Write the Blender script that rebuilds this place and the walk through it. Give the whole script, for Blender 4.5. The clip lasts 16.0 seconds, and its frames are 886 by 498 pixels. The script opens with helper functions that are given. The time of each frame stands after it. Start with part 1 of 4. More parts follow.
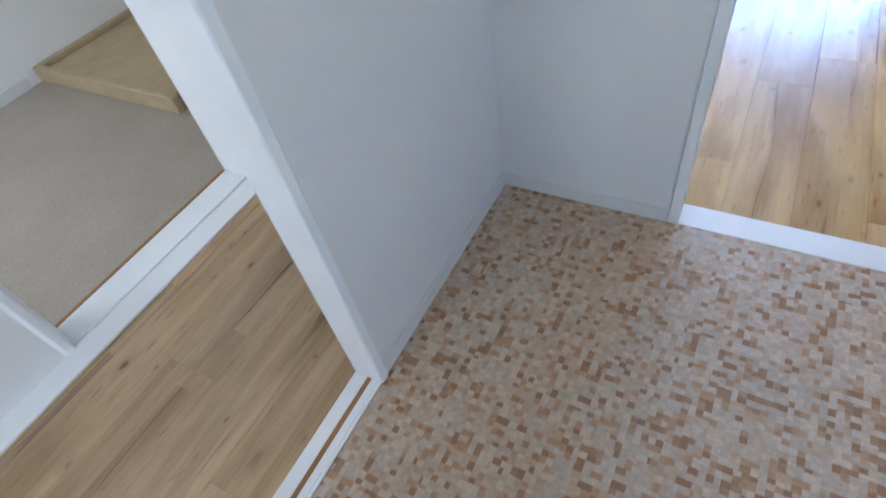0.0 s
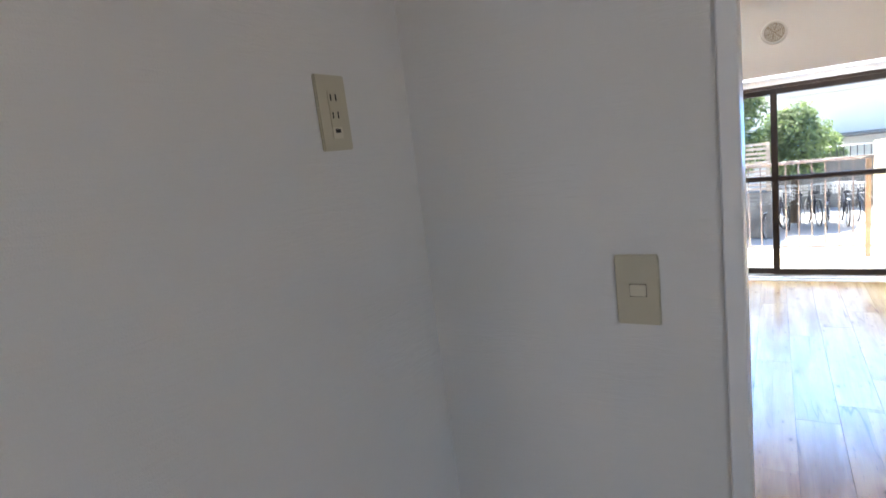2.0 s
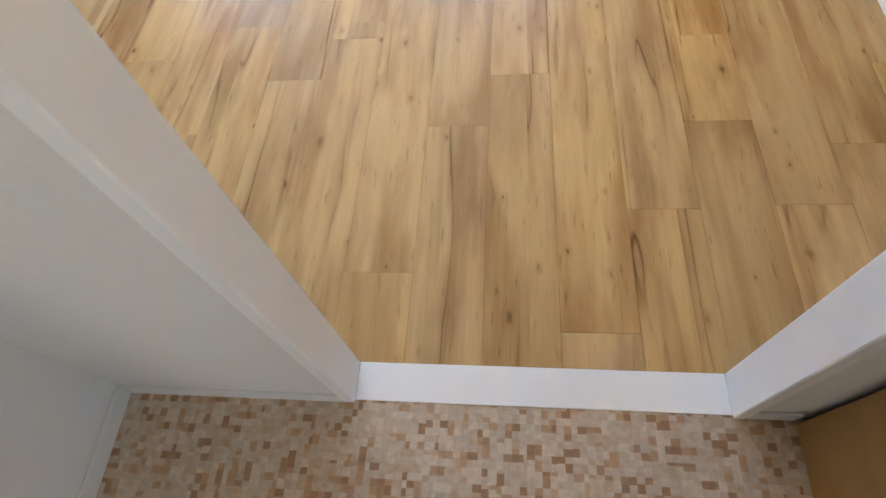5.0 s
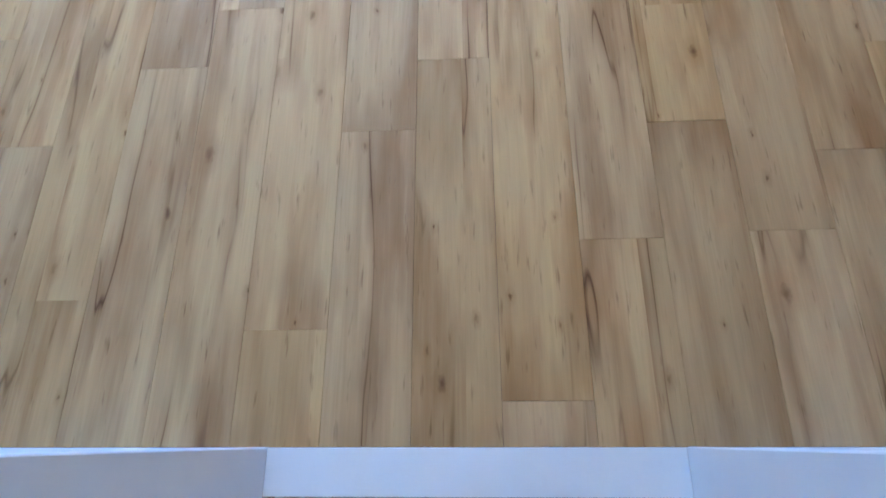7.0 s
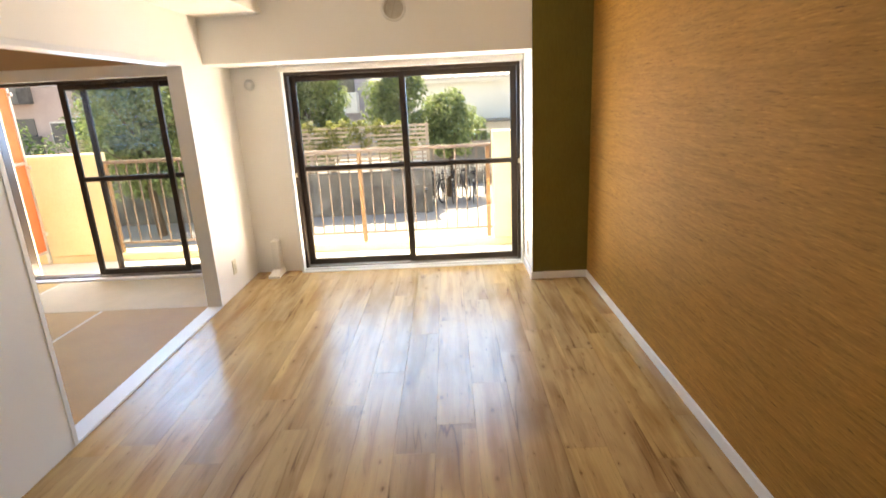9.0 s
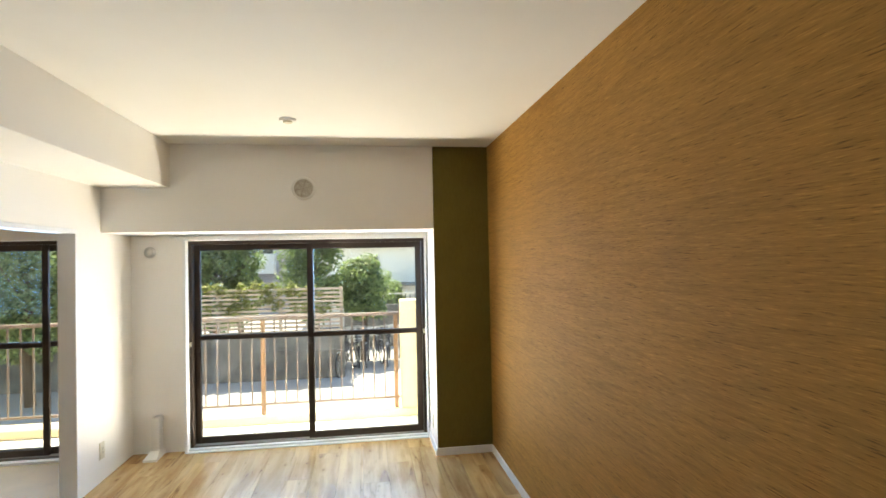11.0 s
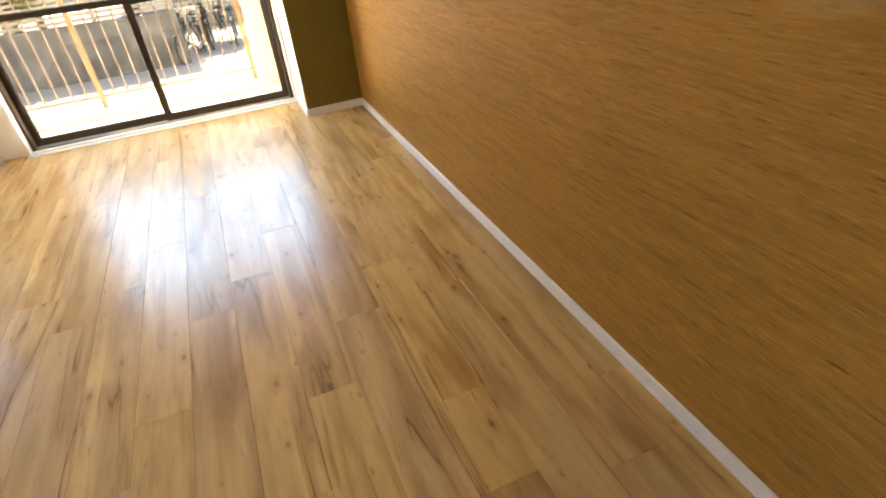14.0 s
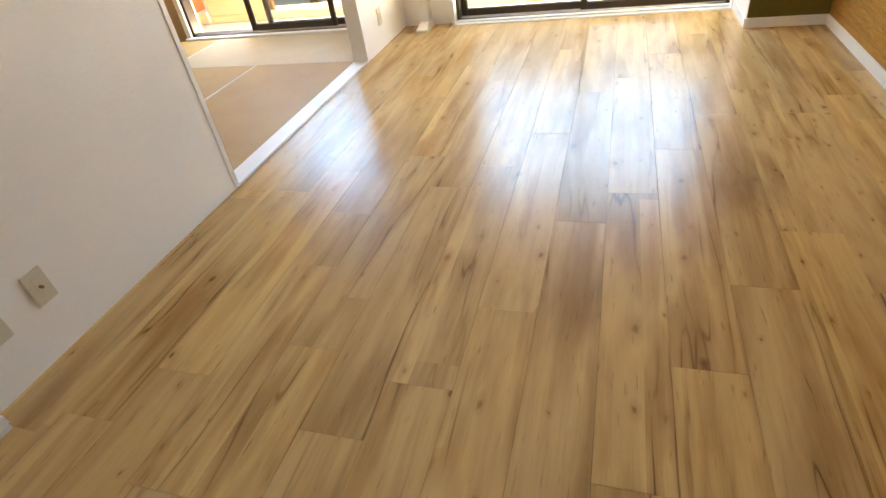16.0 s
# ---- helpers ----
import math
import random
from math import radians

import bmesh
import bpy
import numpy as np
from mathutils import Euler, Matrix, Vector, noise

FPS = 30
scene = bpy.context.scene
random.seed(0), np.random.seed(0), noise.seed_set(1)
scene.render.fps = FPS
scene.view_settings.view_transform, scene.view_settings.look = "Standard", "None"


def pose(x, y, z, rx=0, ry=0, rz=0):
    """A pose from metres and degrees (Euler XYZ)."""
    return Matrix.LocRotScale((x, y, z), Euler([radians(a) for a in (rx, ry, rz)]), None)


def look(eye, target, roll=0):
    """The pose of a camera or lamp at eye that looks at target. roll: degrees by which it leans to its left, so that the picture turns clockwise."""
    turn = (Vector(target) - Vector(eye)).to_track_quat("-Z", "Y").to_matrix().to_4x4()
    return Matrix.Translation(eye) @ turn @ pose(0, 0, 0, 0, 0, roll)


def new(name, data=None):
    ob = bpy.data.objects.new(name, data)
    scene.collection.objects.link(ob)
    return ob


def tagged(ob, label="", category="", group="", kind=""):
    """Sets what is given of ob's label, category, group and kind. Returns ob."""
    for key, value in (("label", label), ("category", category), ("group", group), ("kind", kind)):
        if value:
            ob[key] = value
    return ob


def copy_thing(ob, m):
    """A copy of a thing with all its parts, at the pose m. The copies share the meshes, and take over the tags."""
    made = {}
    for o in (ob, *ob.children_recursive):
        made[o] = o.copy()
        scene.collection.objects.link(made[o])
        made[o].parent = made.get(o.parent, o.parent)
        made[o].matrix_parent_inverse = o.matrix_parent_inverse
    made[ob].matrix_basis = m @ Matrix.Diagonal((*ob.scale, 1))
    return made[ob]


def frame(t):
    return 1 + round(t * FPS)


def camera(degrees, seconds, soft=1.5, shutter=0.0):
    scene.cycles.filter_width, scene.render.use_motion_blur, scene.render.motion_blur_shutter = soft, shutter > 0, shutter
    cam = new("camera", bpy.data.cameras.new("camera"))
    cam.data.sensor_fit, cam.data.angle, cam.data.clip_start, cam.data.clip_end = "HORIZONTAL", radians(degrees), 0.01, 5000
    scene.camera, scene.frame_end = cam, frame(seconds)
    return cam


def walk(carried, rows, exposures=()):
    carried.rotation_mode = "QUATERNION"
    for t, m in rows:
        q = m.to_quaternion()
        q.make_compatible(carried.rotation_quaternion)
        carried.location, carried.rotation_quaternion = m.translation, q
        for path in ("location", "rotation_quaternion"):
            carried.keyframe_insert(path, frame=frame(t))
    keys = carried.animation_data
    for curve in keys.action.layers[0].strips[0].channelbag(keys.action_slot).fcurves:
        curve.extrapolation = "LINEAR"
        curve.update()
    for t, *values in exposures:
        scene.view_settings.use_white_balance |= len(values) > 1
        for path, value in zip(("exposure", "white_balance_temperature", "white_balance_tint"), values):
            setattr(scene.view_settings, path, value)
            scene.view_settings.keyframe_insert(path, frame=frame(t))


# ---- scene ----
cam = camera(79.2, 16.0, shutter=0.2)
PATH = [
    (0, (-0.046, -1.332, 1.264), (-0.857, -0.274, -0.226), -12.8),
    (0.5, (-0.074, -1.177, 1.289), (-0.821, 0.099, -0.058), -8.7),
    (1, (-0.085, -1.059, 1.403), (-0.912, 0.382, 0.29), -7.5),
    (1.5, (-0.075, -0.989, 1.438), (-1.039, 0.607, 0.713), -7.6),
    (2, (-0.065, -0.99, 1.498), (-1.122, 0.674, 1.16), -7.3),
    (2.5, (-0.071, -0.993, 1.505), (-1.165, 0.669, 1.302), -6.4),
    (3, (-0.076, -0.994, 1.499), (-1.175, 0.644, 1.167), -7.0),
    (3.5, (-0.082, -0.947, 1.404), (-0.954, 0.492, 0.323), -10.2),
    (4, (0.031, -0.779, 1.37), (-0.574, 0.393, -0.134), -12.9),
    (4.5, (0.221, -0.565, 1.26), (-0.208, 0.521, -0.364), -14.4),
    (4.7, (0.235, -0.478, 1.248), (-0.084, 0.563, -0.43), -13.4),
    (6.8, (0.315, 0.002, 1.123), (0.206, 0.622, -0.775), -10.4),
    (7, (0.317, 0.011, 1.133), (0.208, 0.688, -0.746), -9.8),
    (7.5, (0.316, 0.026, 1.225), (0.233, 1.082, -0.471), -5.8),
    (8, (0.303, 0.006, 1.319), (0.254, 1.487, -0.024), -3.5),
    (8.1, (0.297, 0.007, 1.336), (0.259, 1.556, 0.073), -3.3),
    (8.5, (0.29, -0.013, 1.412), (0.269, 1.754, 0.477), -2.7),
    (9, (0.292, -0.044, 1.486), (0.261, 1.88, 0.94), -2.8),
    (9.2, (0.304, -0.052, 1.516), (0.256, 1.903, 1.097), -3.0),
    (11.3, (0.412, -0.071, 1.568), (0.848, 1.880, 1.619), -1.3),
    (11.5, (0.415, -0.075, 1.561), (0.962, 1.848, 1.616), -1.6),
    (12, (0.416, -0.072, 1.545), (1.183, 1.775, 1.494), -3.1),
    (12.5, (0.442, -0.074, 1.518), (1.279, 1.716, 1.210), -4.0),
    (13, (0.406, -0.067, 1.487), (1.261, 1.635, 0.874), -4.3),
    (13.5, (0.415, -0.060, 1.450), (1.197, 1.547, 0.552), -4.9),
    (14, (0.424, -0.051, 1.404), (0.99, 1.509, 0.288), -6.0),
    (14.5, (0.384, -0.018, 1.368), (0.532, 1.529, 0.109), -9.0),
    (15, (0.321, 0.053, 1.299), (-0.018, 1.541, 0.008), -11.2),
    (15.5, (0.212, 0.184, 1.226), (-0.314, 1.671, -0.004), -10.2),
    (16, (0.178, 0.28, 1.17), (-0.391, 1.777, -0.029), -9.2),
]
walk(cam, [(t, look(e, a, r)) for t, e, a, r in PATH],
     [(0, 3.45, 5600, 8), (0.5, 3.15, 5650, 8), (1, 2.90, 6000, 9), (1.5, 2.71, 6200, 11), (2, 2.56, 6300, 15), (3, 2.46, 6300, 14), (3.5, 2.62, 7000, 12), (4, 3.00, 8400, 17), (4.7, 3.35, 7800, 13),
      (6.8, 3.13, 5050, 9), (7, 3.23, 4950, 9), (7.5, 3.18, 4480, 6), (8, 2.37, 4600, 0), (8.5, 2.33, 7300, 8), (9, 2.20, 9300, 16), (9.2, 2.20, 9300, 16), (11.3, 1.98, 7600, 5),
      (12, 2.08, 7600, 8), (13, 2.43, 8200, 13), (13.5, 2.58, 9500, 16), (14, 2.58, 10500, 16), (15, 2.72, 9800, 8), (15.5, 2.50, 9700, 11), (16, 2.46, 9800, 12)])

# ---------------------------------------------------------------- light
SUN_EL, SUN_AZ = radians(63), radians(-14)
world = bpy.data.worlds.new("sky")
scene.world = world
world.use_nodes = True
wn = world.node_tree
sky = wn.nodes.new("ShaderNodeTexSky")
sky.sky_type, sky.sun_disc, sky.sun_elevation, sky.sun_rotation = "NISHITA", False, SUN_EL, SUN_AZ
wn.links.new(sky.outputs[0], wn.nodes["Background"].inputs[0])
wn.nodes["Background"].inputs[1].default_value = 0.15
sun = new("sun", bpy.data.lights.new("sun", "SUN"))
sun.data.energy, sun.data.angle, sun.data.color = 5.0, radians(0.5), (1.0, 0.95, 0.87)
sdir = Vector((math.sin(SUN_AZ) * math.cos(SUN_EL), math.cos(SUN_AZ) * math.cos(SUN_EL), math.sin(SUN_EL)))
sun.matrix_world = look(sdir * 60, (0, 0, 0))


def fill_lamp(name, place, target, width, height, watts, colour):
    """An added area lamp that stands in for daylight."""
    ob = new(name, bpy.data.lights.new(name, "AREA"))
    ob.data.shape, ob.data.size, ob.data.size_y = "RECTANGLE", width, height
    ob.data.energy, ob.data.color = watts, colour
    ob.matrix_world = look(place, target)
    return ob


BLUE, PALE, COOL = (0.18, 0.46, 1.0), (0.95, 0.97, 1.0), (0.60, 0.79, 1.0)
WARM = (1.0, 0.96, 0.89)
# Unseen lamps outside the windows add to the sky's light and floor sheen.
fill_lamp("balcony_sky_fill", (0.0, 5.62, 1.70), (-0.4, 0.0, 0.9), 2.3, 1.40, 36, BLUE)
fill_lamp("tatami_sky_fill", (-2.75, 5.62, 1.74), (-2.4, 0.0, 0.9), 1.7, 1.32, 38, BLUE)
fill_lamp("window_sky_fill", (-0.05, 4.92, 2.10), (-0.4, 3.4, 0.6), 1.95, 0.50, 23, COOL)
fill_lamp("tatami_window_fill", (-2.80, 4.92, 2.10), (-2.7, 3.4, 0.6), 1.65, 0.50, 14, PALE)
# Hidden lamps by the window foot stand in for sunlit balcony bounce.
fill_lamp("window_bounce_fill", (0.10, 4.98, -0.06), (-0.2, 2.6, 2.0), 1.4, 0.26, 33, WARM)
fill_lamp("tatami_bounce_fill", (-2.80, 4.98, -0.06), (-2.6, 2.6, 2.2), 1.6, 0.26, 12, WARM)
# Lamp in the unseen kitchen opening, placed to favour the side wall.
fill_lamp("kitchen_fill", (1.98, -2.05, 1.40), (-0.4, -0.75, 0.9), 0.85, 0.95, 0.85, PALE)
# Added fill for hall and side room; their end walls have no opening.
fill_lamp("hall_fill", (-1.14, -3.06, 1.40), (-1.14, 0.0, 0.8), 0.6, 0.9, 2.05, PALE)
fill_lamp("side_room_fill", (-2.60, -2.36, 1.40), (-2.7, 0.0, 0.4), 0.9, 0.8, 3.28, PALE)


# ---------------------------------------------------------------- materials
def material(name, rough=0.6, metal=0.0, spec=0.5):
    m = bpy.data.materials.new(name)
    m.use_nodes = True
    b = m.node_tree.nodes["Principled BSDF"]
    b.inputs["Roughness"].default_value = rough
    b.inputs["Metallic"].default_value = metal
    b.inputs["Specular IOR Level"].default_value = spec
    return m, m.node_tree, b


def node(nt, kind, **inputs):
    n = nt.nodes.new(kind)
    for k, v in inputs.items():
        n.inputs[k.replace("_", " ")].default_value = v
    return n


def coords(nt, scale=(1, 1, 1), offset=None):
    tc = nt.nodes.new("ShaderNodeTexCoord")
    mp = nt.nodes.new("ShaderNodeMapping")
    mp.inputs["Scale"].default_value = scale
    nt.links.new(tc.outputs["Object"], mp.inputs["Vector"])
    if offset is not None:
        nt.links.new(offset, mp.inputs["Location"])
    return mp.outputs[0]


def noise_at(nt, vec, scale=1.0, detail=4.0, rough=0.55, distortion=0.0):
    n = node(nt, "ShaderNodeTexNoise", Scale=scale, Detail=detail, Roughness=rough, Distortion=distortion)
    nt.links.new(vec, n.inputs["Vector"])
    return n.outputs[0]


def ramp(nt, fac, stops, interp="LINEAR"):
    r = nt.nodes.new("ShaderNodeValToRGB")
    cr = r.color_ramp
    cr.interpolation = interp
    while len(cr.elements) < len(stops):
        cr.elements.new(0.5)
    for e, (p, c) in zip(cr.elements, stops):
        e.position = p
        e.color = (*c, 1) if len(c) == 3 else (c[0], c[0], c[0], 1)
    nt.links.new(fac, r.inputs[0])
    return r.outputs[0]


def mix(nt, fac, a, b, blend="MIX"):
    m = nt.nodes.new("ShaderNodeMix")
    m.data_type, m.blend_type = "RGBA", blend
    for sock, v in ((0, fac), (6, a), (7, b)):
        if isinstance(v, (int, float)):
            m.inputs[sock].default_value = v
        elif isinstance(v, tuple):
            m.inputs[sock].default_value = (*v, 1)
        else:
            nt.links.new(v, m.inputs[sock])
    return m.outputs[2]


def maths(nt, op, a, b=None, c=None):
    m = nt.nodes.new("ShaderNodeMath")
    m.operation = op
    for k, v in enumerate((a, b, c)):
        if v is None:
            continue
        if isinstance(v, (int, float)):
            m.inputs[k].default_value = v
        else:
            nt.links.new(v, m.inputs[k])
    return m.outputs[0]


def bump(nt, b, height, strength=0.2, dist=0.002):
    n = node(nt, "ShaderNodeBump", Strength=strength, Distance=dist)
    nt.links.new(height, n.inputs["Height"])
    nt.links.new(n.outputs[0], b.inputs["Normal"])


def painted(name, colour, rough=0.5, var=0.06, scale=6.0, fine=180.0, relief=0.15, spec=0.5, metal=0.0):
    """Plain paint, plastic or metal with faint patches and fine relief."""
    m, nt, b = material(name, rough, metal, spec)
    v = coords(nt)
    low = tuple(c * (1 - var) for c in colour)
    high = tuple(min(1, c * (1 + var)) for c in colour)
    nt.links.new(ramp(nt, noise_at(nt, v, scale, 5), [(0.3, low), (0.7, high)]), b.inputs["Base Color"])
    bump(nt, b, noise_at(nt, v, fine, 3), relief, 0.001)
    nt.links.new(maths(nt, "MULTIPLY_ADD", noise_at(nt, v, scale * 3, 3), 0.16, rough - 0.08), b.inputs["Roughness"])
    return m


def wallpaper(name, colour, relief=0.35):
    """White embossed wallpaper: short horizontal ripples and faint mottling."""
    m, nt, b = material(name, 0.75, 0, 0.25)
    v = coords(nt)
    st = coords(nt, (17, 17, 150))
    nt.links.new(ramp(nt, noise_at(nt, v, 1.7, 5), [(0.25, tuple(c * 0.955 for c in colour)), (0.75, colour)]), b.inputs["Base Color"])
    h = maths(nt, "ADD", noise_at(nt, st, 1.0, 3, 0.6, 0.8), maths(nt, "MULTIPLY", noise_at(nt, v, 420, 2), 0.35))
    bump(nt, b, h, relief, 0.0012)
    return m


WHITE = (0.86, 0.845, 0.815)
M_wall = wallpaper("white_wallpaper", WHITE, 1.0)
# White paper greyed to put the kitchen's dimmer light into the colour.
M_kitchen = wallpaper("shaded_kitchen_wallpaper", (0.72, 0.715, 0.70), 1.0)
M_ceil = wallpaper("ceiling_wallpaper", (0.83, 0.82, 0.79), 0.2)
M_sand = wallpaper("tan_wallpaper", (0.50, 0.36, 0.23), 0.25)
M_trim = painted("white_painted_wood", (0.80, 0.81, 0.82), 0.38, 0.03)
M_base = painted("grey_white_baseboard", (0.66, 0.66, 0.65), 0.5, 0.04)
M_plate = painted("aged_ivory_plastic", (0.53, 0.49, 0.37), 0.42, 0.04, relief=0.05)
M_ivory = painted("pale_ivory_plastic", (0.62, 0.58, 0.46), 0.35, 0.03, relief=0.03)
M_plastic = painted("white_plastic", (0.78, 0.77, 0.74), 0.4, 0.03, relief=0.04)
M_slot = painted("dark_slot", (0.02, 0.018, 0.015), 0.6)
M_bronze = painted("dark_bronze_aluminium", (0.042, 0.028, 0.020), 0.38, 0.15, metal=0.35)
M_rubber = painted("black_rubber", (0.02, 0.02, 0.022), 0.7)
M_steel = painted("dull_steel", (0.58, 0.58, 0.57), 0.4, 0.1, metal=0.8)
M_alu = painted("white_aluminium_track", (0.70, 0.72, 0.74), 0.35, 0.05, metal=0.2)
M_brownstrip = painted("brown_strip", (0.30, 0.15, 0.05), 0.5, 0.15, 40)
M_grille = painted("grey_beige_grille", (0.38, 0.33, 0.25), 0.6, 0.08)


def olive():
    m, nt, b = material("olive_wallpaper", 0.8, 0, 0.2)
    v = coords(nt)
    st = coords(nt, (300, 300, 22))
    col = mix(nt, 0.35, ramp(nt, noise_at(nt, v, 3, 5), [(0.3, (0.138, 0.106, 0.024)), (0.7, (0.172, 0.134, 0.034))]),
              ramp(nt, noise_at(nt, st, 1, 3), [(0.3, (0.11, 0.085, 0.020)), (0.7, (0.20, 0.16, 0.045))]))
    nt.links.new(col, b.inputs["Base Color"])
    bump(nt, b, noise_at(nt, st, 1, 3), 0.3, 0.001)
    return m


def brown_wall():
    """Brown textured wallpaper with fine horizontal threads and one paler patch."""
    m, nt, b = material("brown_grasscloth", 0.75, 0, 0.2)
    v = coords(nt)
    wave = noise_at(nt, coords(nt, (1, 1.1, 1.5)), 1.6, 3)
    off = node(nt, "ShaderNodeCombineXYZ")
    nt.links.new(maths(nt, "MULTIPLY", wave, 3.0), off.inputs[2])
    st = coords(nt, (1, 18.0, 340), off.outputs[0])
    thread = noise_at(nt, st, 1.0, 4, 0.62)
    broad = noise_at(nt, coords(nt, (1, 3.2, 60), off.outputs[0]), 1.0, 4, 0.6)
    patch = noise_at(nt, v, 1.3, 4)
    base = ramp(nt, patch, [(0.3, (0.395, 0.199, 0.046)), (0.7, (0.455, 0.235, 0.058))])
    tint = ramp(nt, broad, [(0.30, (0.82,)), (0.5, (1.0,)), (0.72, (1.12,))])
    dark = ramp(nt, thread, [(0.30, (0.42,)), (0.40, (0.90,)), (0.58, (1.0,)), (0.72, (1.40,))])
    col = mix(nt, 1.0, mix(nt, 1.0, base, tint, "MULTIPLY"), dark, "MULTIPLY")
    stroke = noise_at(nt, coords(nt, (1, 10.0, 240), off.outputs[0]), 1.0, 2, 0.5)
    col = mix(nt, 1.0, col, ramp(nt, stroke, [(0.26, (0.40,)), (0.34, (1.0,))]), "MULTIPLY")
    sep = node(nt, "ShaderNodeSeparateXYZ")
    nt.links.new(v, sep.inputs[0])
    wob = maths(nt, "MULTIPLY", maths(nt, "SUBTRACT", noise_at(nt, coords(nt, (1, 14, 30)), 1.0, 5), 0.5), 0.9)
    dy = maths(nt, "ABSOLUTE", maths(nt, "DIVIDE", maths(nt, "SUBTRACT", sep.outputs[1], 0.60), 0.10))
    dz = maths(nt, "ABSOLUTE", maths(nt, "DIVIDE", maths(nt, "SUBTRACT", sep.outputs[2], 1.215), 0.062))
    d = maths(nt, "ADD", maths(nt, "MAXIMUM", dy, dz), wob)
    pale_patch = ramp(nt, d, [(0.2, (0.5,)), (1.1, (0.0,))])
    col = mix(nt, pale_patch, col, (0.52, 0.36, 0.19))
    nt.links.new(col, b.inputs["Base Color"])
    bump(nt, b, maths(nt, "ADD", thread, maths(nt, "MULTIPLY", broad, 0.5)), 0.6, 0.0012)
    return m


M_olive, M_brown = olive(), brown_wall()


def mixed(a, b, f):
    return tuple(p + (q - p) * f for p, q in zip(a, b))


def plank_material(name, light, mid, dark, rough, grain=0.08):
    """Printed wood planks: two strips of different cuts a plank, brown streaks, cracks, dashes and knots."""
    m, nt, b = material(name, rough, 0, 0.3)
    info = nt.nodes.new("ShaderNodeObjectInfo")
    rnd = info.outputs["Random"]

    def chance(k):
        return maths(nt, "FRACT", maths(nt, "MULTIPLY", rnd, k))
    sep = node(nt, "ShaderNodeSeparateXYZ")
    nt.links.new(coords(nt), sep.inputs[0])
    side = maths(nt, "GREATER_THAN", sep.outputs[0], maths(nt, "MULTIPLY_ADD", chance(17.3), 0.42, -0.07))
    beyond = maths(nt, "GREATER_THAN", sep.outputs[1], maths(nt, "MULTIPLY_ADD", chance(29.7), 1.6, -0.8))
    strip = maths(nt, "MULTIPLY", side, maths(nt, "MULTIPLY_ADD", beyond, 1.7, 1.0))
    off = node(nt, "ShaderNodeCombineXYZ")
    nt.links.new(maths(nt, "MULTIPLY_ADD", strip, 5.3, maths(nt, "MULTIPLY", rnd, 37.0)), off.inputs[0])
    nt.links.new(maths(nt, "MULTIPLY_ADD", strip, 3.1, maths(nt, "MULTIPLY", rnd, 91.0)), off.inputs[1])
    nt.links.new(maths(nt, "MULTIPLY", rnd, 13.0), off.inputs[2])
    o = off.outputs[0]
    tone = noise_at(nt, coords(nt, (7.0, 0.8, 1), o), 1.0, 3, 0.5, 0.4)
    blotch = noise_at(nt, coords(nt, (9.0, 2.0, 1), o), 1.0, 3, 0.5)
    fine = noise_at(nt, coords(nt, (210, 5, 1), o), 1.0, 4, 0.65)
    hair = noise_at(nt, coords(nt, (60, 3.2, 1), o), 1.0, 5, 0.65, 0.4)
    streak = noise_at(nt, coords(nt, (11, 0.7, 1), o), 1.0, 4, 0.55, 0.3)
    flow = noise_at(nt, coords(nt, (9, 0.6, 1), o), 1.0, 3, 0.5, 0.3)
    where = noise_at(nt, coords(nt, (7, 1.1, 1), o), 1.0, 2, 0.5)
    dash = noise_at(nt, coords(nt, (95, 11, 1), o), 1.0, 2, 0.5)
    col = ramp(nt, tone, [(0.28, mixed(light, mid, 0.6)), (0.46, light), (0.72, tuple(c * 1.16 for c in light))])
    col = mix(nt, ramp(nt, blotch, [(0.48, (0.0,)), (0.72, (0.72,))]), col, mid)
    col = mix(nt, ramp(nt, streak, [(0.50, (0.0,)), (0.60, (0.30,)), (0.74, (0.72,))]), col, mid)
    col = mix(nt, ramp(nt, hair, [(0.55, (0.0,)), (0.75, (0.26,))]), col, mid)
    pale = ramp(nt, hair, [(0.28, (0.22,)), (0.42, (0.0,))])
    col = mix(nt, pale, col, tuple(min(1.0, c * 1.22) for c in light))
    col = mix(nt, ramp(nt, dash, [(0.64, (0.0,)), (0.78, (0.46,))]), col, dark)
    line = ramp(nt, maths(nt, "ABSOLUTE", maths(nt, "SUBTRACT", flow, 0.52)), [(0.0, (1.0,)), (0.004, (0.65,)), (0.012, (0.0,))])
    line = maths(nt, "MULTIPLY", line, ramp(nt, where, [(0.52, (0.0,)), (0.64, (0.9,))]))
    shade = ramp(nt, maths(nt, "ABSOLUTE", maths(nt, "SUBTRACT", flow, 0.52)), [(0.0, (0.62,)), (0.03, (0.34,)), (0.09, (0.0,))])
    col = mix(nt, maths(nt, "MULTIPLY", shade, ramp(nt, where, [(0.48, (0.0,)), (0.64, (1.0,))])), col, mixed(mid, dark, 0.3))
    col = mix(nt, line, col, dark)
    col = mix(nt, 1.0, col, ramp(nt, fine, [(0.25, (1.0 - grain,)), (0.75, (1.0 + 0.7 * grain,))]), "MULTIPLY")
    vor = nt.nodes.new("ShaderNodeTexVoronoi")
    vor.voronoi_dimensions = "2D"
    vor.inputs["Scale"].default_value = 1.0
    warp = nt.nodes.new("ShaderNodeTexNoise")
    warp.inputs["Scale"].default_value = 1.0
    nt.links.new(coords(nt, (80, 45, 1), o), warp.inputs["Vector"])
    kv = nt.nodes.new("ShaderNodeVectorMath")
    kv.operation = "MULTIPLY_ADD"
